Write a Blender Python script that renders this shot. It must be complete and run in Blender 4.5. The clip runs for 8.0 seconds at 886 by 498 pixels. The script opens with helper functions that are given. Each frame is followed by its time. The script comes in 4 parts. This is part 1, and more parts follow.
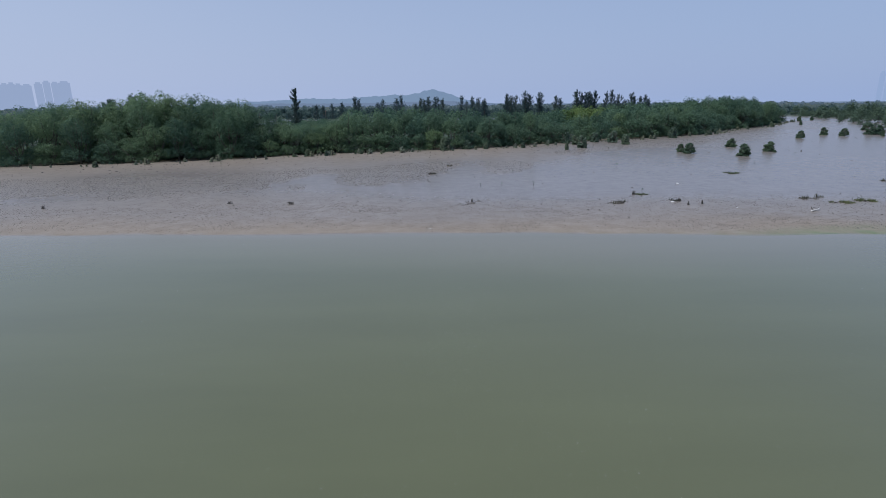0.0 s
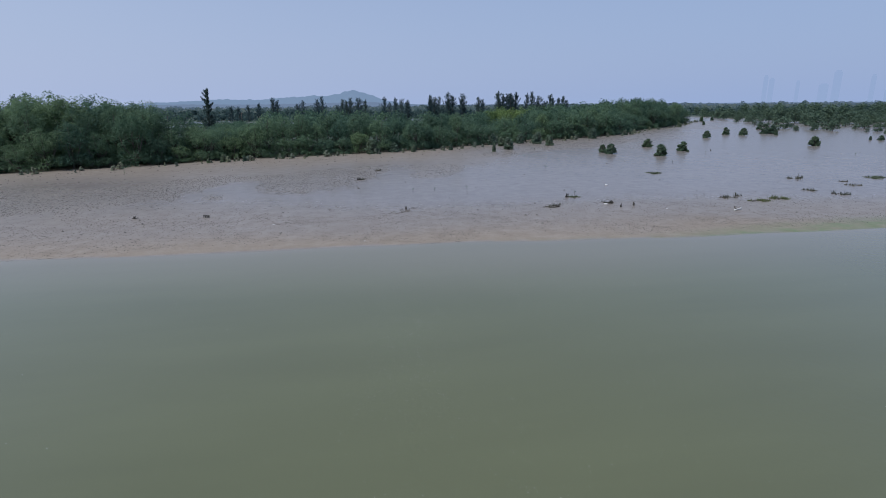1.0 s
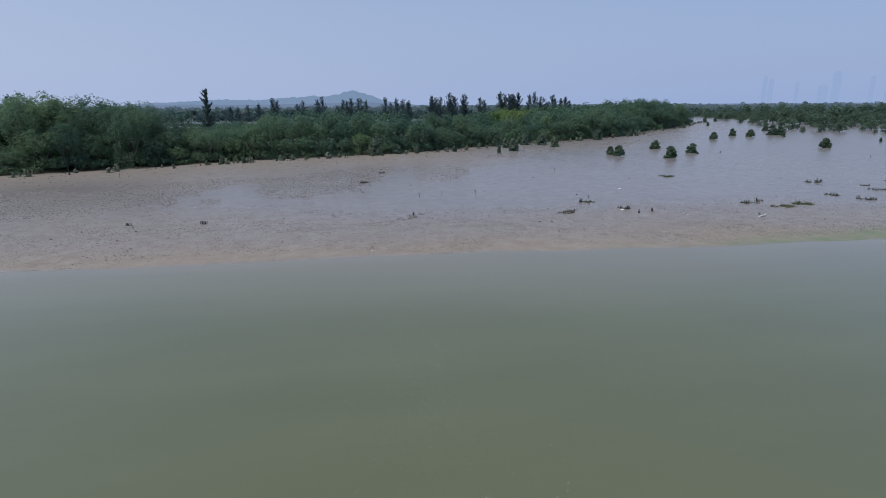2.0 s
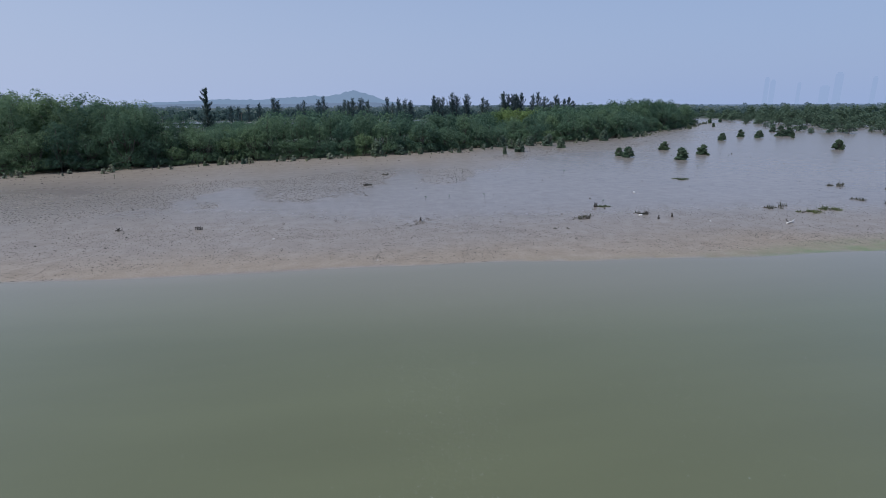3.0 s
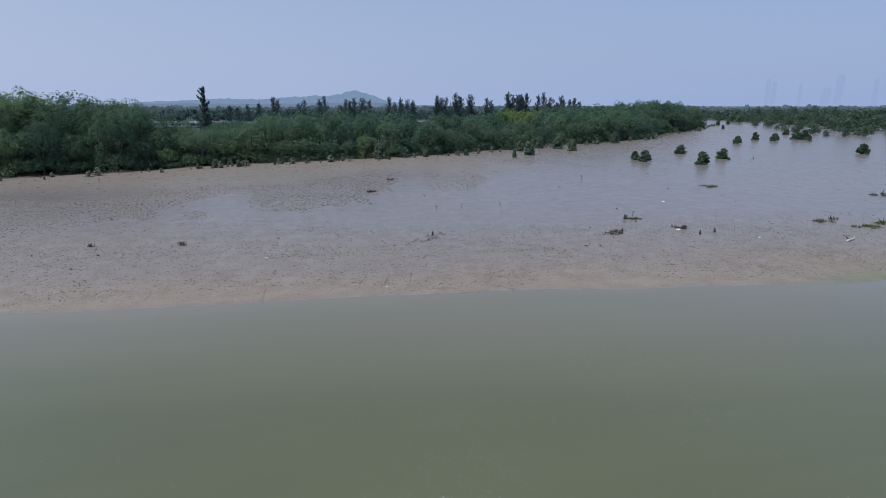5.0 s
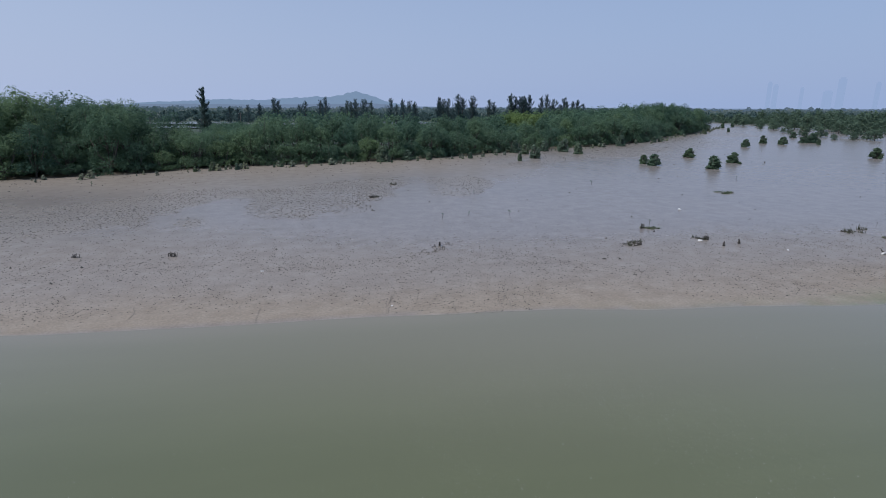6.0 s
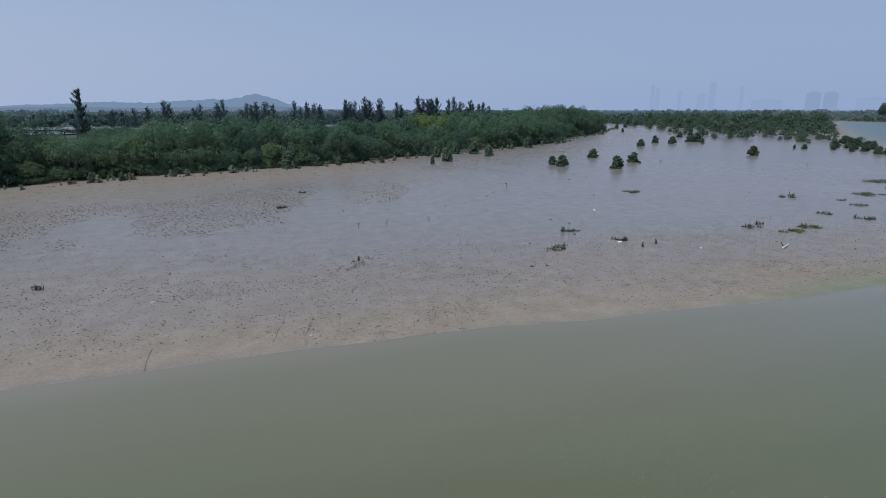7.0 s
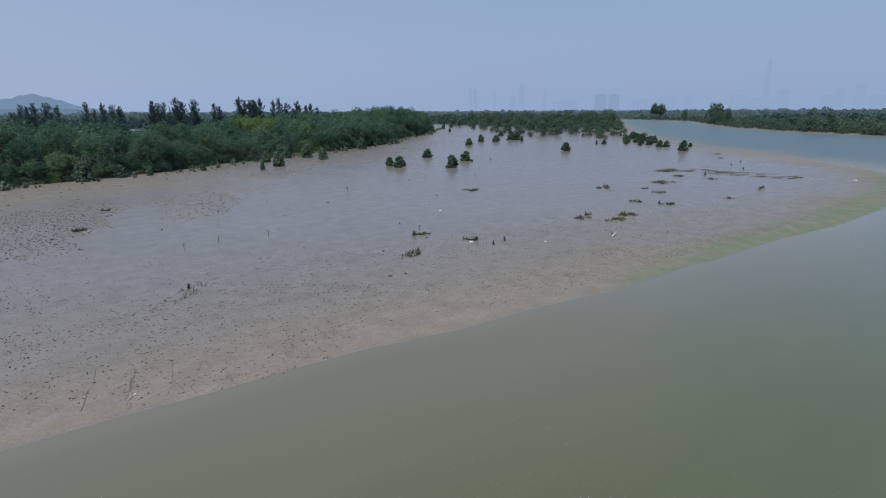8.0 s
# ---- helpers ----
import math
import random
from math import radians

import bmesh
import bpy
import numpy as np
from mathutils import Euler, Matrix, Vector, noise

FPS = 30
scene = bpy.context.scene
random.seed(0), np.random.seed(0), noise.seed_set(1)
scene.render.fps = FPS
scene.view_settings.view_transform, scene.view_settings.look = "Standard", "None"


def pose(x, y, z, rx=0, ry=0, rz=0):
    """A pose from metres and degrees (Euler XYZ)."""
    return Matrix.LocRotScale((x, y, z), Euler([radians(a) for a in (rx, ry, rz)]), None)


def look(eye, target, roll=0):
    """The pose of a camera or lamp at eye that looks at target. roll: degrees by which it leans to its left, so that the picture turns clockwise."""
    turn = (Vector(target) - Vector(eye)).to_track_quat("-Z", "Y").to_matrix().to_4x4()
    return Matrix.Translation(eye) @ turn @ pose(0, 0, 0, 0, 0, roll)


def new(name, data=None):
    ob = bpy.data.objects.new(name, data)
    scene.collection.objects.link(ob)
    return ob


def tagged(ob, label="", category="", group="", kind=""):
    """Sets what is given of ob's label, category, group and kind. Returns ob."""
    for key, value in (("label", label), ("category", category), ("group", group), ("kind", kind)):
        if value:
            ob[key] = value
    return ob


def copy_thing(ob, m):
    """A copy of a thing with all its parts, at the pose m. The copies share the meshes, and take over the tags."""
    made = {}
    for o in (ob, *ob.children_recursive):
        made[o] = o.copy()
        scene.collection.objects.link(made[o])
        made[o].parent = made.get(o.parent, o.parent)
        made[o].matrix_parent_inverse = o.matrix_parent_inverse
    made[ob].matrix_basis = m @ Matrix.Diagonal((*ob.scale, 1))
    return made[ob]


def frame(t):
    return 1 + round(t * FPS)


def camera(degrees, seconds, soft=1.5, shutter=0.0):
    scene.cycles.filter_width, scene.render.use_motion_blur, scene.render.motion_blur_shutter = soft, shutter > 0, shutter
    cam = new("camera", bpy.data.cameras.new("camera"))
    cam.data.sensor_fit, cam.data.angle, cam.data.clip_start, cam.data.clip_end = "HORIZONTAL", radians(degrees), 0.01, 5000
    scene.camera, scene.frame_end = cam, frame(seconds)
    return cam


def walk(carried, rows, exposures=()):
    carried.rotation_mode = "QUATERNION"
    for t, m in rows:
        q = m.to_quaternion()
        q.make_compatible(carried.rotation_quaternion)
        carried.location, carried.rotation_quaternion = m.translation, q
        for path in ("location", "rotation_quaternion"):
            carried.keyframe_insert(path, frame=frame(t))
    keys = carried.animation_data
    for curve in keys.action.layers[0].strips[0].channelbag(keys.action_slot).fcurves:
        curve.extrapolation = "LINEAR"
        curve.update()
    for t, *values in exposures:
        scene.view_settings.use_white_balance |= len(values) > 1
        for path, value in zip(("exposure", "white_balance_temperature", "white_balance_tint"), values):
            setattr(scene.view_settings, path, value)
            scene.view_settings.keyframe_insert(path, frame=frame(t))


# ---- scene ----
cam = camera(79.6, 8.0, soft=0.8)
PATH = [
    (0, (1.106, -0.4, 8.544), (1.148, 1.529, 8.019), -0.5),
    (0.1, (1.052, -0.177, 8.56), (1.128, 1.751, 8.034), -0.5),
    (0.2, (0.997, 0.046, 8.575), (1.121, 1.972, 8.049), -0.5),
    (0.3, (0.943, 0.269, 8.591), (1.123, 2.191, 8.065), -0.6),
    (0.4, (0.888, 0.492, 8.606), (1.112, 2.409, 8.081), -0.6),
    (0.5, (0.834, 0.715, 8.622), (1.098, 2.627, 8.097), -0.6),
    (0.65, (0.746, 1.062, 8.649), (1.05, 2.968, 8.124), -0.6),
    (1, (0.542, 1.871, 8.712), (0.857, 3.775, 8.188), -0.5),
    (1.5, (0.301, 3.04, 8.761), (0.618, 4.944, 8.238), -0.5),
    (3, (-0.084, 6.62, 8.682), (0.231, 8.525, 8.16), -0.3),
    (3.5, (-0.152, 7.84, 8.662), (0.162, 9.745, 8.14), -0.3),
    (4, (-0.19, 9.053, 8.642), (0.123, 10.958, 8.121), -0.2),
    (4.5, (-0.239, 10.255, 8.647), (0.074, 12.16, 8.126), -0.1),
    (6, (-0.392, 13.681, 8.758), (-0.079, 15.588, 8.242), 0.2),
    (6.2, (-0.396, 14.137, 8.771), (-0.087, 16.042, 8.257), 0.2),
    (6.32, (-0.399, 14.411, 8.779), (-0.089, 16.316, 8.266), 0.2),
    (6.4, (-0.401, 14.594, 8.784), (-0.061, 16.494, 8.272), 0.2),
    (6.5, (-0.403, 14.822, 8.791), (-0.021, 16.717, 8.279), 0.2),
    (7, (-0.431, 15.982, 8.807), (0.2, 17.811, 8.3), -0.0),
    (7.5, (-0.367, 17.089, 8.785), (0.58, 18.777, 8.281), -0.2),
    (8, (-0.265, 18.241, 8.773), (0.896, 19.79, 8.269), -0.3),
]
walk(cam, [(t, look(eye, target, roll)) for t, eye, target, roll in PATH],
     ((0, 0.04, 6380, 12), (4.5, 0.04, 6380, 12), (6.5, 0.03, 6410, 11), (7.0, -0.05, 6450, 9), (7.4, -0.06, 6470, 8), (8, -0.05, 6480, 7)))

# ---- world, sun, exposure ----
SUN_EL, SUN_AZ = 56.0, -112.0          # degrees; azimuth from +y towards +x
world = bpy.data.worlds.new("hazy_sky")
scene.world = world
world.use_nodes = True
wn, wl = world.node_tree.nodes, world.node_tree.links
wn.clear()
w_out = wn.new("ShaderNodeOutputWorld")
w_bg = wn.new("ShaderNodeBackground")
w_sky = wn.new("ShaderNodeTexSky")
w_sky.sky_type = "NISHITA"
w_sky.sun_disc = False
w_sky.sun_elevation, w_sky.sun_rotation = radians(SUN_EL), radians(SUN_AZ)
w_sky.air_density, w_sky.dust_density, w_sky.ozone_density = 1.2, 0.8, 3.5
w_geo = wn.new("ShaderNodeTexCoord")
w_sep = wn.new("ShaderNodeSeparateXYZ")
w_ramp = wn.new("ShaderNodeValToRGB")
w_ramp.color_ramp.elements[0].position, w_ramp.color_ramp.elements[0].color = 0.0, (1, 1, 1, 1)
w_ramp.color_ramp.elements[1].position, w_ramp.color_ramp.elements[1].color = 0.8, (0, 0, 0, 1)
w_hue = wn.new("ShaderNodeMix")
w_hue.data_type = "RGBA"
w_side = wn.new("ShaderNodeVectorMath")          # the haze is paler towards the sun
w_side.operation = "DOT_PRODUCT"
w_side.inputs[1].default_value = (0.5 * math.sin(radians(SUN_AZ)), 0.5 * math.cos(radians(SUN_AZ)), 0)
w_half = wn.new("ShaderNodeMath")
w_half.operation, w_half.inputs[1].default_value = "ADD", 0.5
w_haze = wn.new("ShaderNodeMix")
w_haze.data_type = "RGBA"
w_haze.inputs["A"].default_value = (2.95, 3.92, 6.1, 1)
w_haze.inputs["B"].default_value = (4.75, 5.5, 7.3, 1)
wl.new(w_geo.outputs["Generated"], w_side.inputs[0])
wl.new(w_side.outputs["Value"], w_half.inputs[0])
wl.new(w_half.outputs[0], w_haze.inputs["Factor"])
wl.new(w_haze.outputs["Result"], w_hue.inputs["B"])
wl.new(w_geo.outputs["Generated"], w_sep.inputs[0])
wl.new(w_sep.outputs["Z"], w_ramp.inputs["Fac"])
wl.new(w_ramp.outputs["Color"], w_hue.inputs["Factor"])
wl.new(w_sky.outputs["Color"], w_hue.inputs["A"])
wl.new(w_hue.outputs["Result"], w_bg.inputs["Color"])
w_bg.inputs["Strength"].default_value = 0.1
wl.new(w_bg.outputs[0], w_out.inputs[0])

sun_data = bpy.data.lights.new("sun", "SUN")
sun_data.energy, sun_data.angle, sun_data.color = 2.65, radians(2.0), (1.0, 0.985, 0.96)
sun = new("sun", sun_data)
_e, _a = radians(SUN_EL), radians(SUN_AZ)
sun.matrix_world = look((math.sin(_a) * math.cos(_e) * 100, math.cos(_a) * math.cos(_e) * 100, math.sin(_e) * 100), (0, 0, 0))
scene.view_settings.exposure = 0.0

# ---- materials ----


def material(name):
    m = bpy.data.materials.new(name)
    m.use_nodes = True
    nt = m.node_tree
    return m, nt, nt.nodes["Principled BSDF"]


def node(nt, kind, **values):
    n = nt.nodes.new(kind)
    for key, value in values.items():
        n.inputs[key.replace("_", " ")].default_value = value
    return n


def mix_rgb(nt, fac, a, b, mode="MIX"):
    n = nt.nodes.new("ShaderNodeMix")
    n.data_type, n.blend_type = "RGBA", mode
    for sock, v in (("Factor", fac), ("A", a), ("B", b)):
        if isinstance(v, bpy.types.NodeSocket):
            nt.links.new(v, n.inputs[sock])
        else:
            n.inputs[sock].default_value = v
    return n.outputs["Result"]


def maths(nt, op, a, b=0.0, clamp=False):
    n = nt.nodes.new("ShaderNodeMath")
    n.operation, n.use_clamp = op, clamp
    for i, v in enumerate((a, b)):
        if isinstance(v, bpy.types.NodeSocket):
            nt.links.new(v, n.inputs[i])
        else:
            n.inputs[i].default_value = v
    return n.outputs[0]


def noise_of(nt, scale, detail=3.0, coords=None, rough=0.55):
    n = node(nt, "ShaderNodeTexNoise", Scale=scale, Detail=detail, Roughness=rough)
    if coords is not None:
        nt.links.new(coords, n.inputs["Vector"])
    return n.outputs["Fac"]


def ramp_of(nt, fac, stops):
    n = nt.nodes.new("ShaderNodeValToRGB")
    el = n.color_ramp.elements
    while len(el) < len(stops):
        el.new(0.5)
    for e, (p, c) in zip(el, stops):
        e.position, e.color = p, (*c, 1)
    nt.links.new(fac, n.inputs["Fac"])
    return n.outputs["Color"]


def bump_of(nt, bsdf, height, strength, distance):
    n = node(nt, "ShaderNodeBump", Distance=distance)
    if isinstance(strength, bpy.types.NodeSocket):
        nt.links.new(strength, n.inputs["Strength"])
    else:
        n.inputs["Strength"].default_value = strength
    nt.links.new(height, n.inputs["Height"])
    nt.links.new(n.outputs["Normal"], bsdf.inputs["Normal"])


def foliage(name, dark, light, rough=0.6, spec=0.14, vary=True):
    """Leaves: each spray and each plant has a tone of its own."""
    m, nt, b = material(name)
    geo = nt.nodes.new("ShaderNodeNewGeometry")
    info = nt.nodes.new("ShaderNodeObjectInfo")
    col = mix_rgb(nt, geo.outputs["Random Per Island"], (*dark, 1), (*light, 1))
    tone = ramp_of(nt, info.outputs["Random"], [(0.0, (0.72, 0.8, 0.85)), (0.5, (1, 1, 1)), (1.0, (1.16, 1.1, 0.97))])
    if vary:
        col = mix_rgb(nt, 1.0, col, tone, "MULTIPLY")
    co = nt.nodes.new("ShaderNodeTexCoord").outputs["Object"]
    patch = ramp_of(nt, noise_of(nt, 0.5, 2, co), [(0.3, (0.75, 0.8, 0.8)), (0.7, (1.2, 1.2, 1.1))])
    col = mix_rgb(nt, 1.0, col, patch, "MULTIPLY")
    nt.links.new(col, b.inputs["Base Color"])
    b.inputs["Roughness"].default_value = rough
    b.inputs["Specular IOR Level"].default_value = spec
    thin = nt.nodes.new("ShaderNodeBsdfTranslucent")      # light comes through the leaves
    nt.links.new(col, thin.inputs["Color"])
    both = node(nt, "ShaderNodeMixShader", Fac=0.46)
    nt.links.new(b.outputs[0], both.inputs[1])
    nt.links.new(thin.outputs[0], both.inputs[2])
    nt.links.new(both.outputs[0], nt.nodes["Material Output"].inputs["Surface"])
    return m


M_MANGROVE = foliage("mangrove_leaves", (0.1, 0.17, 0.12), (0.13, 0.204, 0.138), 0.6, 0.09)
# lighter leaf tone; sunlit tops of the western forest are put into it
M_SUNTONE = foliage("sun_toned_mangrove_leaves", (0.132, 0.21, 0.13), (0.17, 0.252, 0.158), 0.6, 0.09)
M_BUSH = foliage("bush_leaves", (0.078, 0.134, 0.094), (0.142, 0.202, 0.136))
M_GREY = foliage("grey_green_shrub_leaves", (0.115, 0.172, 0.128), (0.205, 0.262, 0.195))
# bluish tone: the haze over the spit is painted into these leaves
M_SPIT = foliage("hazed_spit_leaves", (0.096, 0.15, 0.11), (0.142, 0.2, 0.142), 0.7, 0.15, False)
M_PALE = foliage("pale_shrub_leaves", (0.25, 0.29, 0.22), (0.42, 0.45, 0.36))
M_LIME = foliage("lime_leaves", (0.168, 0.248, 0.092), (0.265, 0.355, 0.155))
M_NEEDLE = foliage("casuarina_needles", (0.058, 0.094, 0.104), (0.096, 0.138, 0.15), 0.7, 0.12)
M_GRASS = foliage("reed_blades", (0.07, 0.075, 0.058), (0.15, 0.15, 0.11), 0.6)
M_MAT = foliage("green_mat_blades", (0.11, 0.138, 0.075), (0.185, 0.215, 0.12), 0.6)
# paler and bluer leaf colour that carries the haze across the river
M_BANKLEAF = foliage("hazed_bank_leaves", (0.098, 0.148, 0.118), (0.152, 0.208, 0.16), 0.7, 0.2, False)
# bluer than the nearer leaves: distance haze painted into the colour
M_FAR = foliage("hazed_far_leaves", (0.058, 0.1, 0.1), (0.092, 0.138, 0.134), 0.7, 0.15, False)


def plain(name, a, b_col, scale, rough, bump=0.0, metal=0.0):
    m, nt, b = material(name)
    co = nt.nodes.new("ShaderNodeTexCoord").outputs["Object"]
    f = noise_of(nt, scale, 4, co)
    f2 = noise_of(nt, scale * 9, 3, co)
    col = mix_rgb(nt, f, (*a, 1), (*b_col, 1))
    col = mix_rgb(nt, 1.0, col, ramp_of(nt, f2, [(0.3, (0.8, 0.8, 0.8)), (0.7, (1.15, 1.15, 1.15))]), "MULTIPLY")
    nt.links.new(col, b.inputs["Base Color"])
    b.inputs["Roughness"].default_value, b.inputs["Metallic"].default_value = rough, metal
    if bump:
        bump_of(nt, b, f2, bump, 0.02)
    return m


M_BARK = plain("grey_bark", (0.05, 0.045, 0.038), (0.12, 0.108, 0.09), 3.0, 0.85, 0.6)
M_TWIG = plain("dark_twigs", (0.05, 0.046, 0.04), (0.12, 0.108, 0.09), 6.0, 0.8, 0.4)
M_DRIFT = plain("bleached_wood", (0.38, 0.37, 0.35), (0.7, 0.69, 0.66), 4.0, 0.75, 0.4)
M_FOAMBIT = plain("white_foam_plastic", (0.65, 0.65, 0.63), (0.8, 0.8, 0.79), 5.0, 0.6, 0.2)
M_SHED = plain("weathered_sheet", (0.14, 0.145, 0.15), (0.26, 0.265, 0.27), 0.6, 0.6, 0.2)
M_SHEDWALL = plain("shed_boards", (0.08, 0.08, 0.08), (0.2, 0.19, 0.18), 0.8, 0.8, 0.2)
M_LUMP = plain("dark_mud_lumps", (0.04, 0.037, 0.033), (0.095, 0.086, 0.074), 0.8, 0.6)
M_STRAW = plain("dead_grass", (0.1, 0.095, 0.065), (0.17, 0.155, 0.11), 1.2, 0.8)
M_STUBS = plain("short_root_stubs", (0.06, 0.056, 0.048), (0.12, 0.11, 0.092), 0.8, 0.45)
M_ROOTS = plain("muddy_roots", (0.08, 0.074, 0.062), (0.16, 0.145, 0.12), 0.8, 0.6)
M_RILL = plain("damp_rill_mud", (0.14, 0.126, 0.106), (0.21, 0.188, 0.16), 1.5, 0.5)
M_SPECK = plain("foam_specks", (0.45, 0.46, 0.43), (0.7, 0.71, 0.68), 0.3, 0.6)


def mud_material():
    """Tidal mud: pinkish tan where it has drained, darker and glossy under a film of water; algae in places."""
    m, nt, b = material("tidal_mud")
    co = nt.nodes.new("ShaderNodeTexCoord").outputs["Object"]

    def attr(name):
        n = nt.nodes.new("ShaderNodeAttribute")
        n.attribute_name = name
        return n.outputs["Fac"]

    wide, mid, fine = noise_of(nt, 0.09, 4, co), noise_of(nt, 0.9, 4, co), noise_of(nt, 9.0, 3, co)
    stretch = nt.nodes.new("ShaderNodeMapping")
    stretch.inputs["Scale"].default_value = (0.7, 0.16, 1)
    nt.links.new(co, stretch.inputs["Vector"])
    runs = noise_of(nt, 1.0, 5, stretch.outputs[0], 0.65)
    wet = maths(nt, "ADD", attr("wet"), maths(nt, "MULTIPLY", maths(nt, "SUBTRACT", mid, 0.5), 0.5))
    wet = maths(nt, "ADD", wet, maths(nt, "MULTIPLY", maths(nt, "SUBTRACT", runs, 0.5), 0.2), True)
    dry = mix_rgb(nt, wide, (0.276, 0.23, 0.18, 1), (0.327, 0.273, 0.215, 1))
    damp = mix_rgb(nt, wide, (0.216, 0.194, 0.18, 1), (0.258, 0.231, 0.214, 1))
    col = mix_rgb(nt, wet, dry, damp)
    col = mix_rgb(nt, 1.0, col, ramp_of(nt, mid, [(0.25, (0.82, 0.82, 0.82)), (0.75, (1.12, 1.12, 1.1))]), "MULTIPLY")
    col = mix_rgb(nt, 1.0, col, ramp_of(nt, fine, [(0.25, (0.8, 0.8, 0.8)), (0.75, (1.15, 1.15, 1.15))]), "MULTIPLY")
    alg = maths(nt, "MULTIPLY", attr("algae"), maths(nt, "ADD", 0.22, maths(nt, "MULTIPLY", maths(nt, "SUBTRACT", noise_of(nt, 0.6, 6, co, 0.7), 0.38), 3.4, True), True), True)
    col = mix_rgb(nt, maths(nt, "MULTIPLY", alg, 0.8), col, (0.138, 0.2, 0.092, 1))
    col = mix_rgb(nt, attr("land"), col, mix_rgb(nt, mid, (0.03, 0.048, 0.024, 1), (0.06, 0.078, 0.038, 1)))
    nt.links.new(col, b.inputs["Base Color"])
    nt.links.new(ramp_of(nt, wet, [(0.0, (0.6, 0.6, 0.6)), (0.45, (0.4, 0.4, 0.4)), (0.9, (0.24, 0.24, 0.24))]), b.inputs["Roughness"])
    b.inputs["IOR"].default_value = 1.36
    h = maths(nt, "ADD", maths(nt, "MULTIPLY", mid, 0.4), maths(nt, "MULTIPLY", fine, 0.35))
    dryness = maths(nt, "SUBTRACT", 1.0, maths(nt, "MULTIPLY", wet, 1.1), True)
    bump_of(nt, b, maths(nt, "MULTIPLY", h, dryness), 0.4, 0.07)
    return m


def water_material(name, a, c):
    m, nt, b = material(name)
    co = nt.nodes.new("ShaderNodeTexCoord").outputs["Object"]
    silt = noise_of(nt, 0.035, 4, co)
    edge = nt.nodes.new("ShaderNodeAttribute")
    edge.attribute_name = "silt"
    col = mix_rgb(nt, silt, (*a, 1), (*c, 1))
    channel_mask = nt.nodes.new("ShaderNodeAttribute")
    channel_mask.attribute_name = "channel"
    streak = nt.nodes.new("ShaderNodeMapping")
    streak.inputs["Scale"].default_value = (0.05, 0.22, 1)
    nt.links.new(co, streak.inputs["Vector"])
    col = mix_rgb(nt, 1.0, col, ramp_of(nt, noise_of(nt, 1.0, 5, streak.outputs[0]), [(0.3, (0.93, 0.93, 0.93)), (0.7, (1.07, 1.07, 1.07))]), "MULTIPLY")
    col = mix_rgb(nt, channel_mask.outputs["Fac"], col, (0.118, 0.169, 0.175, 1))      # sky reflection on the open channel, painted into the water's colour
    col = mix_rgb(nt, edge.outputs["Fac"], col, (0.236, 0.21, 0.16, 1))
    nt.links.new(col, b.inputs["Base Color"])
    nt.links.new(maths(nt, "ADD", 0.15, maths(nt, "MULTIPLY", channel_mask.outputs["Fac"], 0.23)), b.inputs["Roughness"])
    b.inputs["IOR"].default_value = 1.45
    ripple = maths(nt, "ADD", noise_of(nt, 1.6, 3, co), maths(nt, "MULTIPLY", noise_of(nt, 7.0, 2, co), 0.3))
    bump_of(nt, b, ripple, maths(nt, "ADD", 0.13, maths(nt, "MULTIPLY", channel_mask.outputs["Fac"], 0.5)), 0.05)
    return m


M_MUD = mud_material()
M_WATER = water_material("silty_water", (0.121, 0.132, 0.069), (0.141, 0.153, 0.086))
M_POND = water_material("pond_water", (0.12, 0.13, 0.11), (0.15, 0.16, 0.13))


def haze_glow_material(name, colour, amount):
    """Things up to kilometres off, mostly air haze painted in as emitted colour."""
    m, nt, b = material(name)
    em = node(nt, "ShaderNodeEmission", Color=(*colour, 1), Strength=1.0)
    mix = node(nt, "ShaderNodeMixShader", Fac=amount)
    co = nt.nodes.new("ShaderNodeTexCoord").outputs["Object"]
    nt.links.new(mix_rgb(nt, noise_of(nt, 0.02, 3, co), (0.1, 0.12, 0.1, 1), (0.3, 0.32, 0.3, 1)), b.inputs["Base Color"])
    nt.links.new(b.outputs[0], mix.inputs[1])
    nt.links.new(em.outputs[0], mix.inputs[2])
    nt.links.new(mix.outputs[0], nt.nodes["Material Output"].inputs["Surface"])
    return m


M_HILL = haze_glow_material("distant_hills", (0.185, 0.275, 0.415), 0.93)
M_HILL2 = haze_glow_material("distant_low_hills", (0.15, 0.215, 0.33), 0.9)
M_TOWER = haze_glow_material("distant_towers", (0.286, 0.389, 0.598), 0.97)
M_TOWER2 = haze_glow_material("nearer_distant_towers", (0.262, 0.36, 0.553), 0.95)
M_ESTATE = haze_glow_material("distant_estate", (0.3, 0.385, 0.565), 0.95)
M_TREELINE = haze_glow_material("distant_woods", (0.05, 0.088, 0.105), 0.7)
M_TREELINE2 = haze_glow_material("far_distant_woods", (0.08, 0.125, 0.18), 0.85)

# ---- mesh helpers ----


def mesh_of(name, verts, faces, mat, smooth=False):
    me = bpy.data.meshes.new(name)
    me.from_pydata([tuple(v) for v in verts], [], faces)
    me.materials.append(mat)
    if smooth:
        me.polygons.foreach_set("use_smooth", [True] * len(me.polygons))
    me.update()
    return me


def part(name, me, parent, label=""):
    ob = new(name, me)
    ob.parent = parent
    if label:
        tagged(ob, label)
    return ob


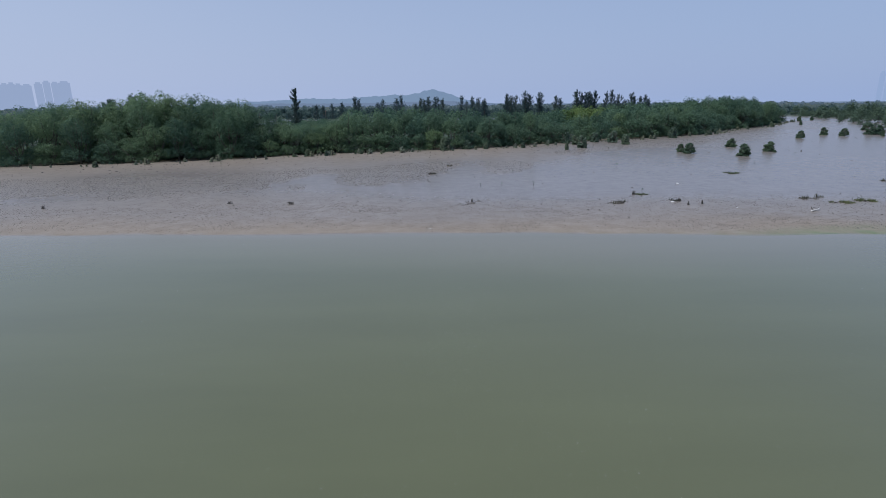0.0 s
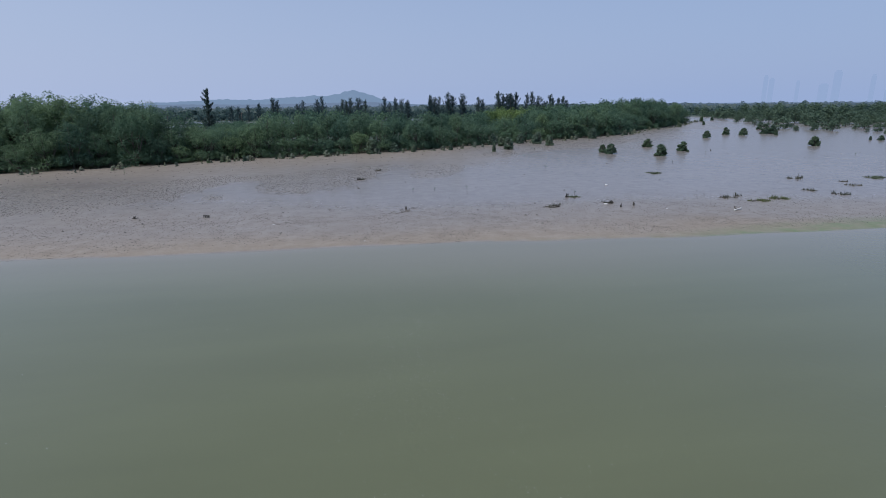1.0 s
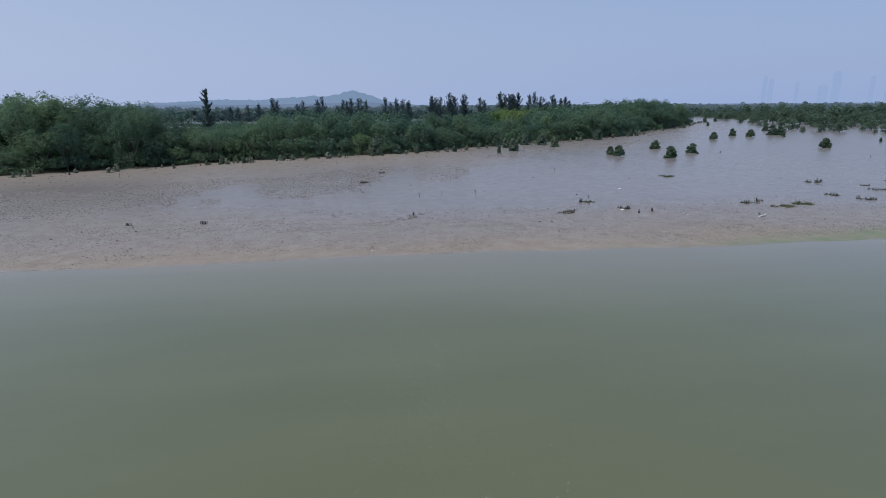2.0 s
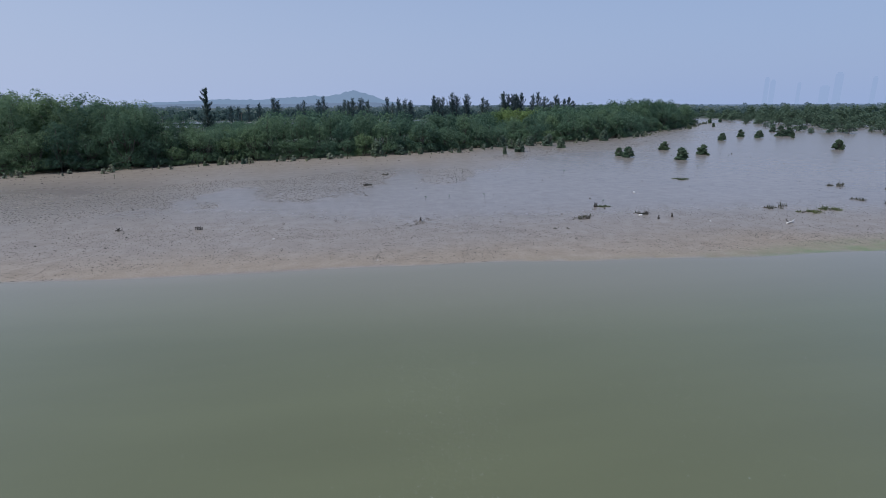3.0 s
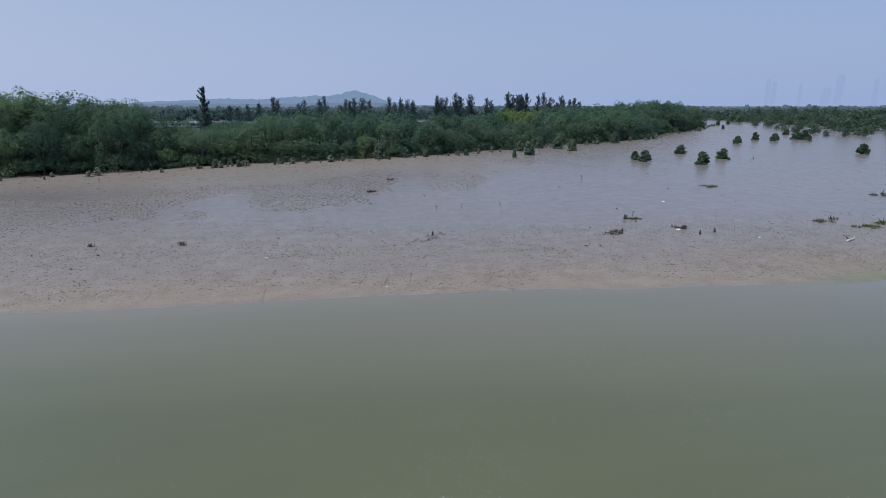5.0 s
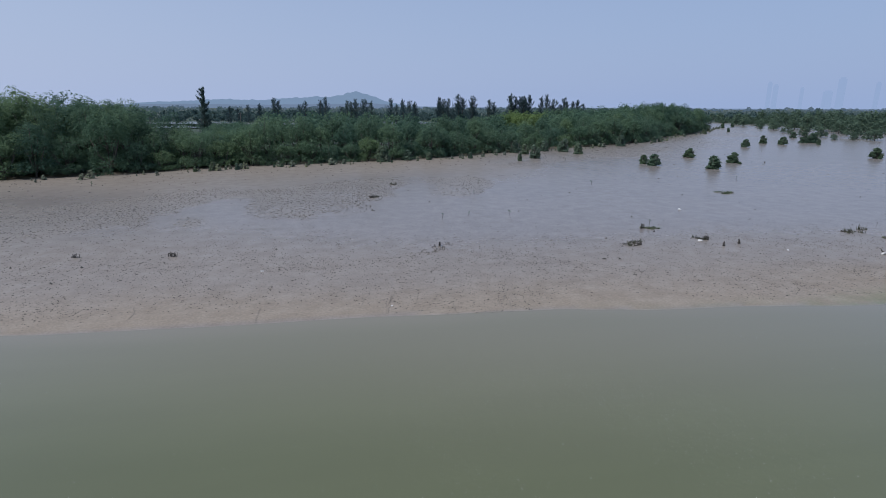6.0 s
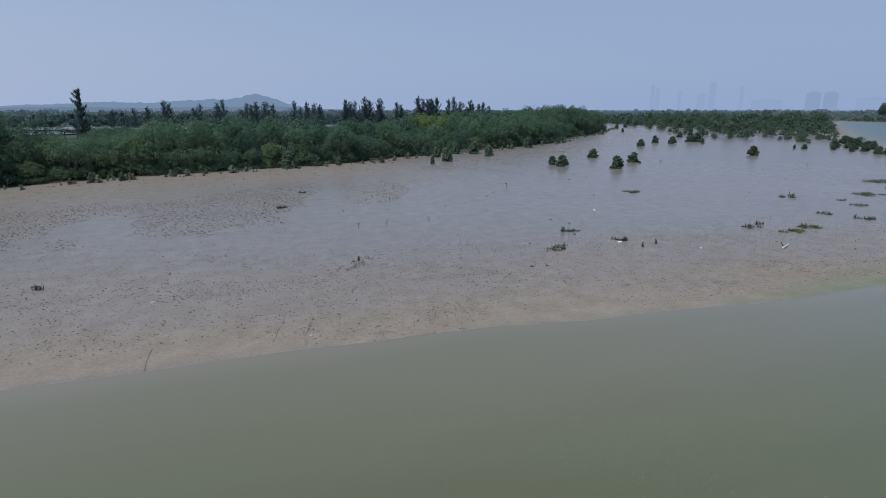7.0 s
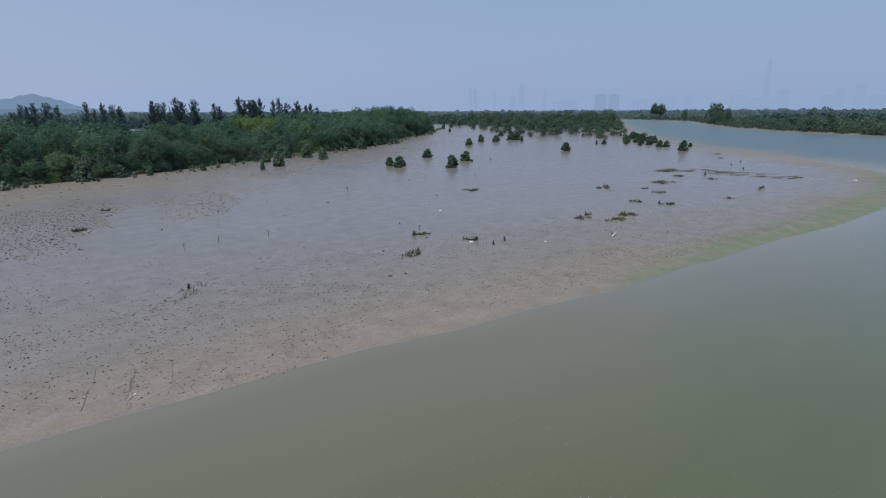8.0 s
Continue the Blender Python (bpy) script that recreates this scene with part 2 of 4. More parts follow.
def tube(verts, faces, pts, radii, sides=6):
    """A tapered limb through pts, added to verts and faces."""
    base = len(verts)
    for i, (p, r) in enumerate(zip(pts, radii)):
        d = (Vector(pts[min(i + 1, len(pts) - 1)]) - Vector(pts[max(i - 1, 0)])).normalized()
        q = d.to_track_quat("Z", "Y")
        for k in range(sides):
            a = 2 * math.pi * k / sides
            verts.append(Vector(p) + q @ Vector((r * math.cos(a), r * math.sin(a), 0)))
    for i in range(len(pts) - 1):
        for k in range(sides):
            a, b = base + i * sides + k, base + i * sides + (k + 1) % sides
            faces.append((a, b, b + sides, a + sides))
    faces.append(tuple(base + k for k in range(sides))[::-1])
    faces.append(tuple(base + (len(pts) - 1) * sides + k for k in range(sides)))


def sprays(rng, centres, normals, sizes, aspect=0.7, tri=False):
    """Leaf sprays: folded kite-shaped blades at centres, facing normals."""
    n = len(centres)
    nz = normals / np.linalg.norm(normals, axis=1, keepdims=True)
    t = rng.normal(size=(n, 3))
    u = np.cross(nz, t)
    u /= np.linalg.norm(u, axis=1, keepdims=True)
    v = np.cross(nz, u)
    s = sizes[:, None]
    if tri:
        pts = np.stack([centres - u * s, centres + u * s * 0.7 - v * s * aspect, centres + u * s * 0.7 + v * s * aspect], 1)
        return pts.reshape(-1, 3), [(3 * i, 3 * i + 1, 3 * i + 2) for i in range(n)]
    fold = nz * s * 0.18
    pts = np.stack([centres - u * s, centres - v * s * aspect - fold, centres + u * s, centres + v * s * aspect - fold], 1)
    faces = [(4 * i, 4 * i + 1, 4 * i + 2, 4 * i + 3) for i in range(n)]
    return pts.reshape(-1, 3), faces


# ---- the land: shoreline, forest edge, levels ----
SHORE = [(-4600, 70), (-220, 40), (-60, 36.6), (-28, 35.9), (0, 35.2), (14, 34.1), (30, 33.0), (48, 32.3), (60, 32.2), (70, 32.8),
         (80, 34.3), (90, 37.6), (97, 43), (104, 51), (112, 60), (121, 71), (129, 84), (136, 95), (174, 131), (249, 188), (330, 250), (412, 306), (436, 322),
         (400, 250), (380, 226), (318, 182), (270, 147), (239, 110), (215, 71), (200, 10), (190, -200), (190, -4600)]
WATER_AREA = SHORE + [(-4600, -4600)]
EDGE = [(-150, 75), (-61, 79), (-46, 81.5), (-38, 85), (-31, 87), (-20, 94), (-9, 97), (5, 101.5), (13, 104.5), (29, 115), (47, 125),
        (59, 132), (71, 140), (94, 166), (110, 179), (150, 226)]


def nearest(px, py, line):
    """Distance from points to a polyline."""
    best = np.full(px.shape, 1e9)
    for (x0, y0), (x1, y1) in zip(line[:-1], line[1:]):
        dx, dy = x1 - x0, y1 - y0
        t = np.clip(((px - x0) * dx + (py - y0) * dy) / (dx * dx + dy * dy), 0, 1)
        best = np.minimum(best, np.hypot(px - x0 - t * dx, py - y0 - t * dy))
    return best


def inside(px, py, poly):
    res = np.zeros(px.shape, bool)
    for (x0, y0), (x1, y1) in zip(poly, poly[1:] + poly[:1]):
        hit = (y0 > py) != (y1 > py)
        xs = x0 + (py - y0) * (x1 - x0) / ((y1 - y0) or 1e-9)
        res ^= hit & (px < xs)
    return res


def smooth(a, b, v):
    t = np.clip((v - a) / (b - a), 0, 1)
    return t * t * (3 - 2 * t)


WOB = {}


def wob(x, y, s, seed):
    """Cheap smooth unevenness between -1 and 1."""
    if seed not in WOB:
        r = np.random.RandomState(seed)
        WOB[seed] = [(r.uniform(0, 6.28), r.uniform(0.6, 1.9), r.uniform(0, 6.28)) for k in range(6)]
    out = 0
    for a, f, p in WOB[seed]:
        out = out + np.sin((x * (math.cos(a) * f / s) + y * (math.sin(a) * f / s)) + p)
    return out / 3.2


BANK = [(436, 322), (400, 250), (380, 226), (318, 182), (270, 147), (239, 110), (215, 71), (201, 15)]
FOREST = EDGE + [(165, 262), (120, 420), (-400, 420), (-400, 75)]
# beds of breathing roots, which stand a little higher than the pools between them
ROOT_BEDS = [
    [(-64, 47), (-36, 50.5), (-25, 50), (-22, 48.6), (-19, 53.8), (-15.5, 53.9), (-15.4, 58), (-13, 56), (-13.8, 62.4), (-14.4, 68), (-11.6, 65.5), (-9.3, 61.6), (-6.5, 55.6), (-4.8, 54.8),
     (-2.7, 56.7), (-0.7, 60), (1.2, 62.5), (3.5, 66.7), (5.5, 72), (5.2, 79), (-2.2, 77.6), (-8.8, 74.6), (-14.7, 72.3), (-20, 70.3), (-24, 66.4), (-29, 65.4), (-34, 66.4), (-64, 62)],
    [(6.4, 72), (7.3, 64.3), (9.8, 63.8), (13.4, 70.4), (15.9, 78.8), (11, 79.6), (7.8, 79)],
    [(19, 87), (27, 89), (37, 99), (50, 104), (62, 112), (70, 126), (60, 122), (44, 111), (30, 101), (20, 93)],
]


def level(x, y):
    """Height of the ground at points, with how wet, overgrown and algae-covered it is."""
    x, y = np.asarray(x, float), np.asarray(y, float)
    d = nearest(x, y, SHORE) * np.where(inside(x, y, WATER_AREA), -1, 1) + wob(x, y, 2.6, 3) * 0.22
    z = np.where(d > 0, 0.15 * (1 - np.exp(-np.maximum(d, 0) / 5)) + 0.0012 * np.minimum(np.maximum(d, 0), 120), np.maximum(d * 0.07, -1.6))
    near = smooth(4, 10, d)
    z = z + near * (wob(x, y, 7, 5) * 0.018 + wob(x, y, 1.6, 6) * 0.012)
    z = z + smooth(0.2, 6, d) * 0.5 * smooth(60, 30, nearest(x, y, BANK)) * smooth(200, 206, x)
    de = nearest(x, y, EDGE)
    inn = inside(x, y, FOREST)
    hum = np.zeros(x.shape)
    for bed in ROOT_BEDS:
        db = nearest(x, y, bed + bed[:1]) * np.where(inside(x, y, bed), 1, -1)
        hum = np.maximum(hum, smooth(-1.6, 1.8, db + wob(x, y, 2.2, 8) * 1.3 + wob(x, y, 0.8, 9) * 0.7))
    z = z + np.where(inn, 0, smooth(16, 0, de)) * 0.12 + hum * 0.02
    wet = (0.03 + 0.5 * smooth(0.5, 7, d + wob(x, y, 4, 18) * 1.5) + 0.47 * smooth(4, 20, d + wob(x, y, 9, 11) * 4)) * (0.35 + 0.4 * smooth(12, 34, x) + (0.65 - 0.4 * smooth(12, 34, x)) * smooth(6, 32, de + wob(x, y, 8, 12) * 6)) * (1 - 0.24 * hum)
    wet = np.where(d < 0.3, np.maximum(wet, 0.45), wet) * np.where(inn, 0, 1)
    band = 1.2 + 2.1 * smooth(22, 60, x) + 1.2 * smooth(65, 88, x)
    alg = smooth(11, 27, x + wob(x, y, 5, 14) * 4) * smooth(band + 1.4, band - 1.6, d + wob(x, y, 4, 15) * 0.8) * smooth(-1.2, 0.3, d) * smooth(100, 84, x)
    land = np.where(inn, smooth(1.5, 8, de), 0)
    land = np.maximum(land, smooth(300, 340, y))
    land = np.maximum(land, np.where((x > 190) & (d > 0), smooth(1.5, 5, d), 0) * smooth(180, 230, x))
    return z, np.clip(wet * (1 - land), 0, 1), alg, land, hum, d, de


def lines(stops):
    """Grid lines: (from, to, step) stretches joined."""
    out = []
    for a, b, s in stops:
        out += list(np.arange(a, b, s))
    return np.array(out + [stops[-1][1]])


def build_ground():
    gx = lines([(-4600, -1000, 400), (-1000, -200, 60), (-200, -70, 6), (-70, -42, 1.2), (-42, 76, 0.6), (76, 135, 1.0), (135, 260, 5), (260, 500, 12), (500, 1000, 60), (1000, 4600, 400)])
    gy = lines([(-4600, -400, 500), (-400, 20, 35), (20, 31, 1.2), (31, 64, 0.4), (64, 108, 0.8), (108, 190, 2.0), (190, 340, 6), (340, 1000, 60), (1000, 4600, 400)])
    xx, yy = np.meshgrid(gx, gy)
    z, wet, alg, land, hum, d, de = level(xx.ravel(), yy.ravel())
    nx, ny = len(gx), len(gy)
    i = (np.arange(ny - 1)[:, None] * nx + np.arange(nx - 1)[None, :]).ravel()
    faces = np.stack([i, i + 1, i + 1 + nx, i + nx], 1)
    me = bpy.data.meshes.new("ground")
    me.vertices.add(nx * ny)
    me.vertices.foreach_set("co", np.stack([xx.ravel(), yy.ravel(), z], 1).ravel())
    me.loops.add(faces.size)
    me.loops.foreach_set("vertex_index", faces.ravel())
    me.polygons.add(len(faces))
    me.polygons.foreach_set("loop_start", np.arange(len(faces)) * 4)
    me.polygons.foreach_set("use_smooth", np.ones(len(faces), bool))
    me.update(calc_edges=True)
    for name, values in (("wet", wet), ("algae", alg), ("land", land)):
        me.attributes.new(name, "FLOAT", "POINT").data.foreach_set("value", values.astype(np.float32))
    me.materials.append(M_MUD)
    return tagged(new("ground", me), "wet pinkish-brown tidal mudflat sloping to the river", "mudflat", kind="structure")


def ground_z(x, y):
    return float(level(np.array([x]), np.array([y]))[0][0])


ground = build_ground()


def build_water():
    gx = lines([(-4600, -600, 500), (-600, -90, 30), (-90, 140, 1.5), (140, 500, 12), (500, 4600, 600)])
    gy = lines([(-4600, -300, 500), (-300, 0, 20), (0, 26, 2.0), (26, 38, 0.4), (38, 100, 1.5), (100, 340, 8), (340, 3000, 500)])
    xx, yy = np.meshgrid(gx, gy)
    x, y = xx.ravel(), yy.ravel()
    nx, ny = len(gx), len(gy)
    i = (np.arange(ny - 1)[:, None] * nx + np.arange(nx - 1)[None, :]).ravel()
    d = level(x, y)[5]
    me = mesh_of("water", np.stack([x, y, np.zeros(nx * ny)], 1).tolist(), np.stack([i, i + 1, i + 1 + nx, i + nx], 1).tolist(), M_WATER, True)
    silt = 0.58 * smooth(-11, -0.3, d + wob(x, y, 6, 21) * 0.8) + 0.24 * smooth(-1.6, 0.1, d + wob(x, y, 3, 22) * 0.3)
    silt = np.maximum(silt, 0.9 * smooth(-13, 0.5, d + wob(x, y, 6, 23) * 1.5) * smooth(66, 90, x) * smooth(200, 150, x))
    me.attributes.new("channel", "FLOAT", "POINT").data.foreach_set("value", smooth(80, 130, x).astype(np.float32))
    me.attributes.new("silt", "FLOAT", "POINT").data.foreach_set("value", silt.astype(np.float32))
    return tagged(new("water", me), "calm silty olive-green river water at low tide", "river", kind="structure")


river = build_water()

# ---- trees ----


def thing(name, label, category, group=""):
    return tagged(new(name), label, category, group)


def crown_clumps(rng, h, w, low):
    """Leaf clumps of a lobed crown: an inner dome, shoulders round it and a skirt that hangs towards the mud."""
    lobes = [(0.0, 0.0, h * 0.66, w * 0.3, h * 0.335)]
    n = rng.randint(4, 7)
    for k in range(n):
        a, r = 6.283 * (k + rng.uniform(-0.3, 0.3)) / n, w * rng.uniform(0.16, 0.28)
        zc = h * rng.uniform(0.46, 0.7)
        lobes.append((r * math.cos(a), r * math.sin(a), zc, w * rng.uniform(0.19, 0.28), min(h * 0.97 - zc, h * rng.uniform(0.2, 0.3))))
    n = rng.randint(6, 9)
    for k in range(n):
        a, r = 6.283 * (k + rng.uniform(-0.35, 0.35)) / n, w * rng.uniform(0.24, 0.36)
        zc = h * (low + rng.uniform(0.02, 0.22))
        lobes.append((r * math.cos(a), r * math.sin(a), zc, w * rng.uniform(0.15, 0.24), h * rng.uniform(0.1, 0.18)))
    out = []
    for x, y, z, r, rz in lobes:
        m = rng.randint(13, 19)
        for k in range(m):
            u = 1 - 1.6 * (k + rng.uniform(0, 1)) / m          # from the top down past the waist
            a = k * 2.4 + rng.uniform(-0.5, 0.5)
            q = math.sqrt(max(0.0, 1 - u * u)) * rng.uniform(0.62, 0.86)
            c = (x + r * q * math.cos(a), y + r * q * math.sin(a), z + rz * u * rng.uniform(0.66, 0.8))
            out.append((*c, r * rng.uniform(0.34, 0.5), q * math.cos(a), q * math.sin(a), u))
    return np.array(out)


def mangrove(seed, h, w, leaves, mat, size=0.36, low=0.05):
    """A mangrove with several leaning limbs and a lobed crown that reaches nearly to the mud."""
    rng = np.random.RandomState(seed)
    root = thing("mangrove_tree", "dense dark green mangrove tree at the forest edge", "tree", "mangrove forest")
    clumps = crown_clumps(rng, h, w, low)
    v, f = [], []
    tube(v, f, [(0, 0, -0.3), (0.05, 0.02, h * 0.2), (0.1, -0.05, h * 0.45), (0, 0, h * 0.7)], [0.13, 0.1, 0.07, 0.03], 7)
    for k in range(0, len(clumps), 17):
        c = clumps[k, :3]
        tube(v, f, [(0, 0, h * 0.1 + c[2] * 0.4), tuple(c * 0.55 + np.array([0, 0, h * 0.05])), tuple(c)], [0.07, 0.05, 0.02], 5)
    for k in range(3):
        a = rng.uniform(0, 6.283)
        tube(v, f, [(0, 0, h * 0.12), (math.cos(a) * w * 0.16, math.sin(a) * w * 0.16, h * 0.3), (math.cos(a) * w * 0.28, math.sin(a) * w * 0.28, h * 0.55)], [0.1, 0.08, 0.03], 6)
    part("trunk", mesh_of("trunk", v, f, M_BARK, True), root, "grey-brown branching trunk")
    share = clumps[:, 3] ** 2
    c = clumps[rng.choice(len(clumps), leaves, p=share / share.sum())]
    dirs = rng.normal(size=(leaves, 3))
    dirs /= np.linalg.norm(dirs, axis=1, keepdims=True)
    dirs = dirs + c[:, 4:7] * 0.7 + np.array([0, 0, 0.2])
    dirs /= np.linalg.norm(dirs, axis=1, keepdims=True) + 1e-6
    deep = rng.uniform(0, 1, leaves) < 0.13                      # leaves within the crown close it
    rad = c[:, 3] * np.where(deep, rng.uniform(-0.6, 0.6, leaves), rng.uniform(0.7, 1.04, leaves))
    pos = c[:, :3] + dirs * rad[:, None]
    pos[:, 2] = np.maximum(pos[:, 2], 0.12)
    nrm = dirs + rng.normal(size=(leaves, 3)) * 0.3 + np.array([0, 0, 0.3])
    pv, pf = sprays(rng, pos, nrm, size * rng.uniform(0.55, 1.15, leaves) * 0.75 * np.where(deep, 1.7, 1.0), 0.75, True)
    part("crown", mesh_of("crown", pv, pf, mat), root)
    return root


def casuarina(seed, h, w, leaves=900):
    """A tall she-oak: straight trunk, rising branches with tufts of drooping needles and gaps between them."""
    rng = np.random.RandomState(seed)
    root = thing("casuarina_tree", "tall slender dark casuarina tree behind the mangroves", "tree", "casuarina trees")
    v, f = [], []
    lean = rng.uniform(-0.03, 0.03, 2) * h
    tube(v, f, [(0, 0, -0.3), (lean[0] * 0.4, lean[1] * 0.4, h * 0.4), (lean[0] * 0.8, lean[1] * 0.8, h * 0.8), (lean[0], lean[1], h * 0.99)], [0.2, 0.14, 0.07, 0.015], 7)
    pos, nrm = [], []
    n_br = 58
    for k in range(n_br):
        zz = 0.1 + 0.86 * k / n_br + rng.uniform(-0.03, 0.03)
        a = k * 2.4 + rng.uniform(-0.9, 0.9)
        ln = w * 0.5 * min(1.0, 0.6 + 1.4 * zz) * (1.03 - zz) ** 0.72 * rng.uniform(0.25, 1.25) + 0.12
        c0 = np.array([lean[0] * zz, lean[1] * zz, h * zz])
        rise = ln * rng.uniform(0.4, 1.0) + 0.25
        tip = c0 + np.array([math.cos(a) * ln, math.sin(a) * ln, min(rise, h * (1.03 - zz))])
        if k % 2 == 0:
            tube(v, f, [tuple(c0), tuple((c0 + tip) / 2 + np.array([0, 0, -0.1 * ln])), tuple(tip)], [0.04, 0.028, 0.008], 4)
        m = int(leaves / n_br * (0.4 + ln / (w * 0.42)) * rng.uniform(0.6, 1.3))
        s = rng.uniform(0.1, 1.1, m) ** 0.8
        sag = -0.4 * ln * s * (1 - s)
        p = c0 + (tip - c0) * s[:, None] + rng.normal(size=(m, 3)) * np.array([0.17, 0.17, 0.25]) * (0.45 + 0.13 * w) * (1.25 - 0.7 * s)[:, None]
        p[:, 2] += sag
        pos.append(p)
        nrm.append(rng.normal(size=(m, 3)) * 0.7 + np.array([math.cos(a), math.sin(a), 0.3]))
    part("trunk", mesh_of("trunk", v, f, M_BARK, True), root, "straight grey trunk")
    pos, nrm = np.concatenate(pos), np.concatenate(nrm)
    # plumes of needles: narrow blades that sweep up and outwards
    m = len(pos)
    up = nrm * 0.45 + rng.normal(size=(m, 3)) * 0.25 + np.array([0, 0, 0.75])
    up /= np.linalg.norm(up, axis=1, keepdims=True)
    side = np.cross(up, rng.normal(size=(m, 3)))
    side /= np.linalg.norm(side, axis=1, keepdims=True)
    ln, wd = rng.uniform(0.3, 0.8, m)[:, None], rng.uniform(0.035, 0.085, m)[:, None]
    pv = np.stack([pos - side * wd - up * ln * 0.3, pos + side * wd - up * ln * 0.3, pos + up * ln * 0.7], 1).reshape(-1, 3)
    part("crown", mesh_of("crown", pv, [(3 * i, 3 * i + 1, 3 * i + 2) for i in range(m)], M_NEEDLE), root)
    return root


def bush(seed, leaves, mat, name, label, category, group, size=0.17, clumps=46):
    """A unit bush, 1 m high and wide, with many short stems and leaves down to the mud."""
    rng = np.random.RandomState(seed)
    root = thing(name, label, category, group)
    v, f = [], []
    for k in range(9):
        a, r = rng.uniform(0, 6.283), rng.uniform(0.1, 0.38)
        tube(v, f, [(math.cos(a) * 0.06, math.sin(a) * 0.06, -0.06), (math.cos(a) * r * 0.6, math.sin(a) * r * 0.6, 0.3), (math.cos(a) * r, math.sin(a) * r, rng.uniform(0.55, 0.85))], [0.022, 0.016, 0.006], 4)
    part("trunk", mesh_of("trunk", v, f, M_TWIG, True), root)
    lumps = []
    for k in range(clumps):
        a, zz = rng.uniform(0, 6.283), 0.04 + 0.83 * ((k + rng.uniform()) / clumps) ** 1.5
        r = 0.4 * (0.75 + 0.25 * min(1.0, zz / 0.25)) * (1.0 - zz) ** 0.65 * rng.uniform(0.45, 1.0)
        lumps.append((r * math.cos(a), r * math.sin(a), zz, rng.uniform(0.085, 0.145)))
    lumps = np.array(lumps)[rng.randint(0, clumps, leaves)]
    dirs = rng.normal(size=(leaves, 3))
    dirs /= np.linalg.norm(dirs, axis=1, keepdims=True)
    pos = lumps[:, :3] + dirs * (lumps[:, 3] * rng.uniform(0.4, 1.1, leaves))[:, None]
    pos[:, 2] = np.maximum(pos[:, 2], 0.02)
    nrm = dirs + rng.normal(size=(leaves, 3)) * 0.5 + np.array([0, 0, 0.4])
    pv, pf = sprays(rng, pos, nrm, size * rng.uniform(0.3, 0.6, leaves), 0.55)
    part("crown", mesh_of("crown", pv, pf, mat), root)
    return root


def edge_at(line, s):
    """Point and inward direction at the length s along a line."""
    for (x0, y0), (x1, y1) in zip(line[:-1], line[1:]):
        ln = math.hypot(x1 - x0, y1 - y0)
        if s <= ln:
            t = s / ln
            return x0 + (x1 - x0) * t, y0 + (y1 - y0) * t, -(y1 - y0) / ln, (x1 - x0) / ln
        s -= ln
    return None


def place(ob, x, y, scale, turn, wide=1.0, sink=0.0):
    c = copy_thing(ob, pose(x, y, ground_z(x, y) - sink, 0, 0, turn))
    c.scale = (scale * wide, scale * wide, scale)
    return c


def retire(obs):
    """Take away the patterns from which the copies were made."""
    for ob in obs:
        for o in (*ob.children_recursive, ob):
            bpy.data.objects.remove(o)


rnd = random.Random(7)
# height of the forest along x
CANOPY = [(-150, 8.8), (-56, 9.0), (-50, 9.4), (-46, 10.0), (-43, 10.4), (-41, 11.0), (-36, 10.7), (-31, 9.8), (-28.5, 8.9), (-25, 7.6), (-22, 6.2), (-18.5, 5.8), (-14.7, 7.2), (-11, 8.2), (-5, 8.5), (3, 8.2), (12, 7.9), (26, 7.0), (30, 5.5), (38, 5.3), (42, 6.3), (52, 7.6), (70, 7.7), (90, 8.6), (100, 10.4), (122, 10.6), (140, 9.5), (152, 7.5)]


def canopy(x):
    return float(np.interp(x, [a for a, _ in CANOPY], [b for _, b in CANOPY]))


def rows_of(off, step, lo, hi):
    """Places of one row of the forest: x, y, height, turn."""
    out, s = [], 30.0
    while True:
        got = edge_at(EDGE, s)
        s += step * rnd.uniform(0.7, 1.3)
        if got is None:
            return out
        x, y, nx, ny = got
        o = max(1.0, off + rnd.uniform(-1.0, 1.0) * min(2.5, 0.5 + off * 0.2))
        ye = y
        x, y = x + nx * o, y + ny * o
        h = canopy(x * ye / y if x < 0 else x - nx * o) * rnd.uniform(lo, hi)
        if off > 12 and -0.345 < x / y < -0.165:      # low scrub, over which the ponds show
            h = min(h, rnd.uniform(2.9, 4.1))
        elif off > 12 and 0.245 < x / y < 0.325:      # a dip before the bright clump
            h = min(h, rnd.uniform(3.2, 4.1))
        elif off > 50:
            continue
        out.append((x, y, h, rnd.uniform(0, 360)))


patterns = [mangrove(20 + k, 8.0, 5.6 + 0.35 * (k % 4), 5400, M_MANGROVE, 0.165) for k in range(7)]
patterns += [mangrove(40 + k, 8.0, 5.6, 5400, M_SUNTONE, 0.165) for k in range(3)]
close = [mangrove(30 + k, 8.0, 5.7 + 0.3 * (k % 3), 7400, M_MANGROVE if k in (0, 4) else M_SUNTONE, 0.125) for k in range(6)]
for off, step, lo, hi, wide in ((1.2, 3.9, 0.36, 0.84, 1.05), (4.5, 4.5, 0.6, 1.0, 0.92), (9, 5.0, 0.8, 1.07, 0.95)):
    for x, y, h, turn in rows_of(off, step, lo, hi):
        sc = h / 8.0
        place(rnd.choice(close if x < -12 else patterns), x, y, sc, turn, max(0.8, min(1.75, wide / sc ** 0.6)))


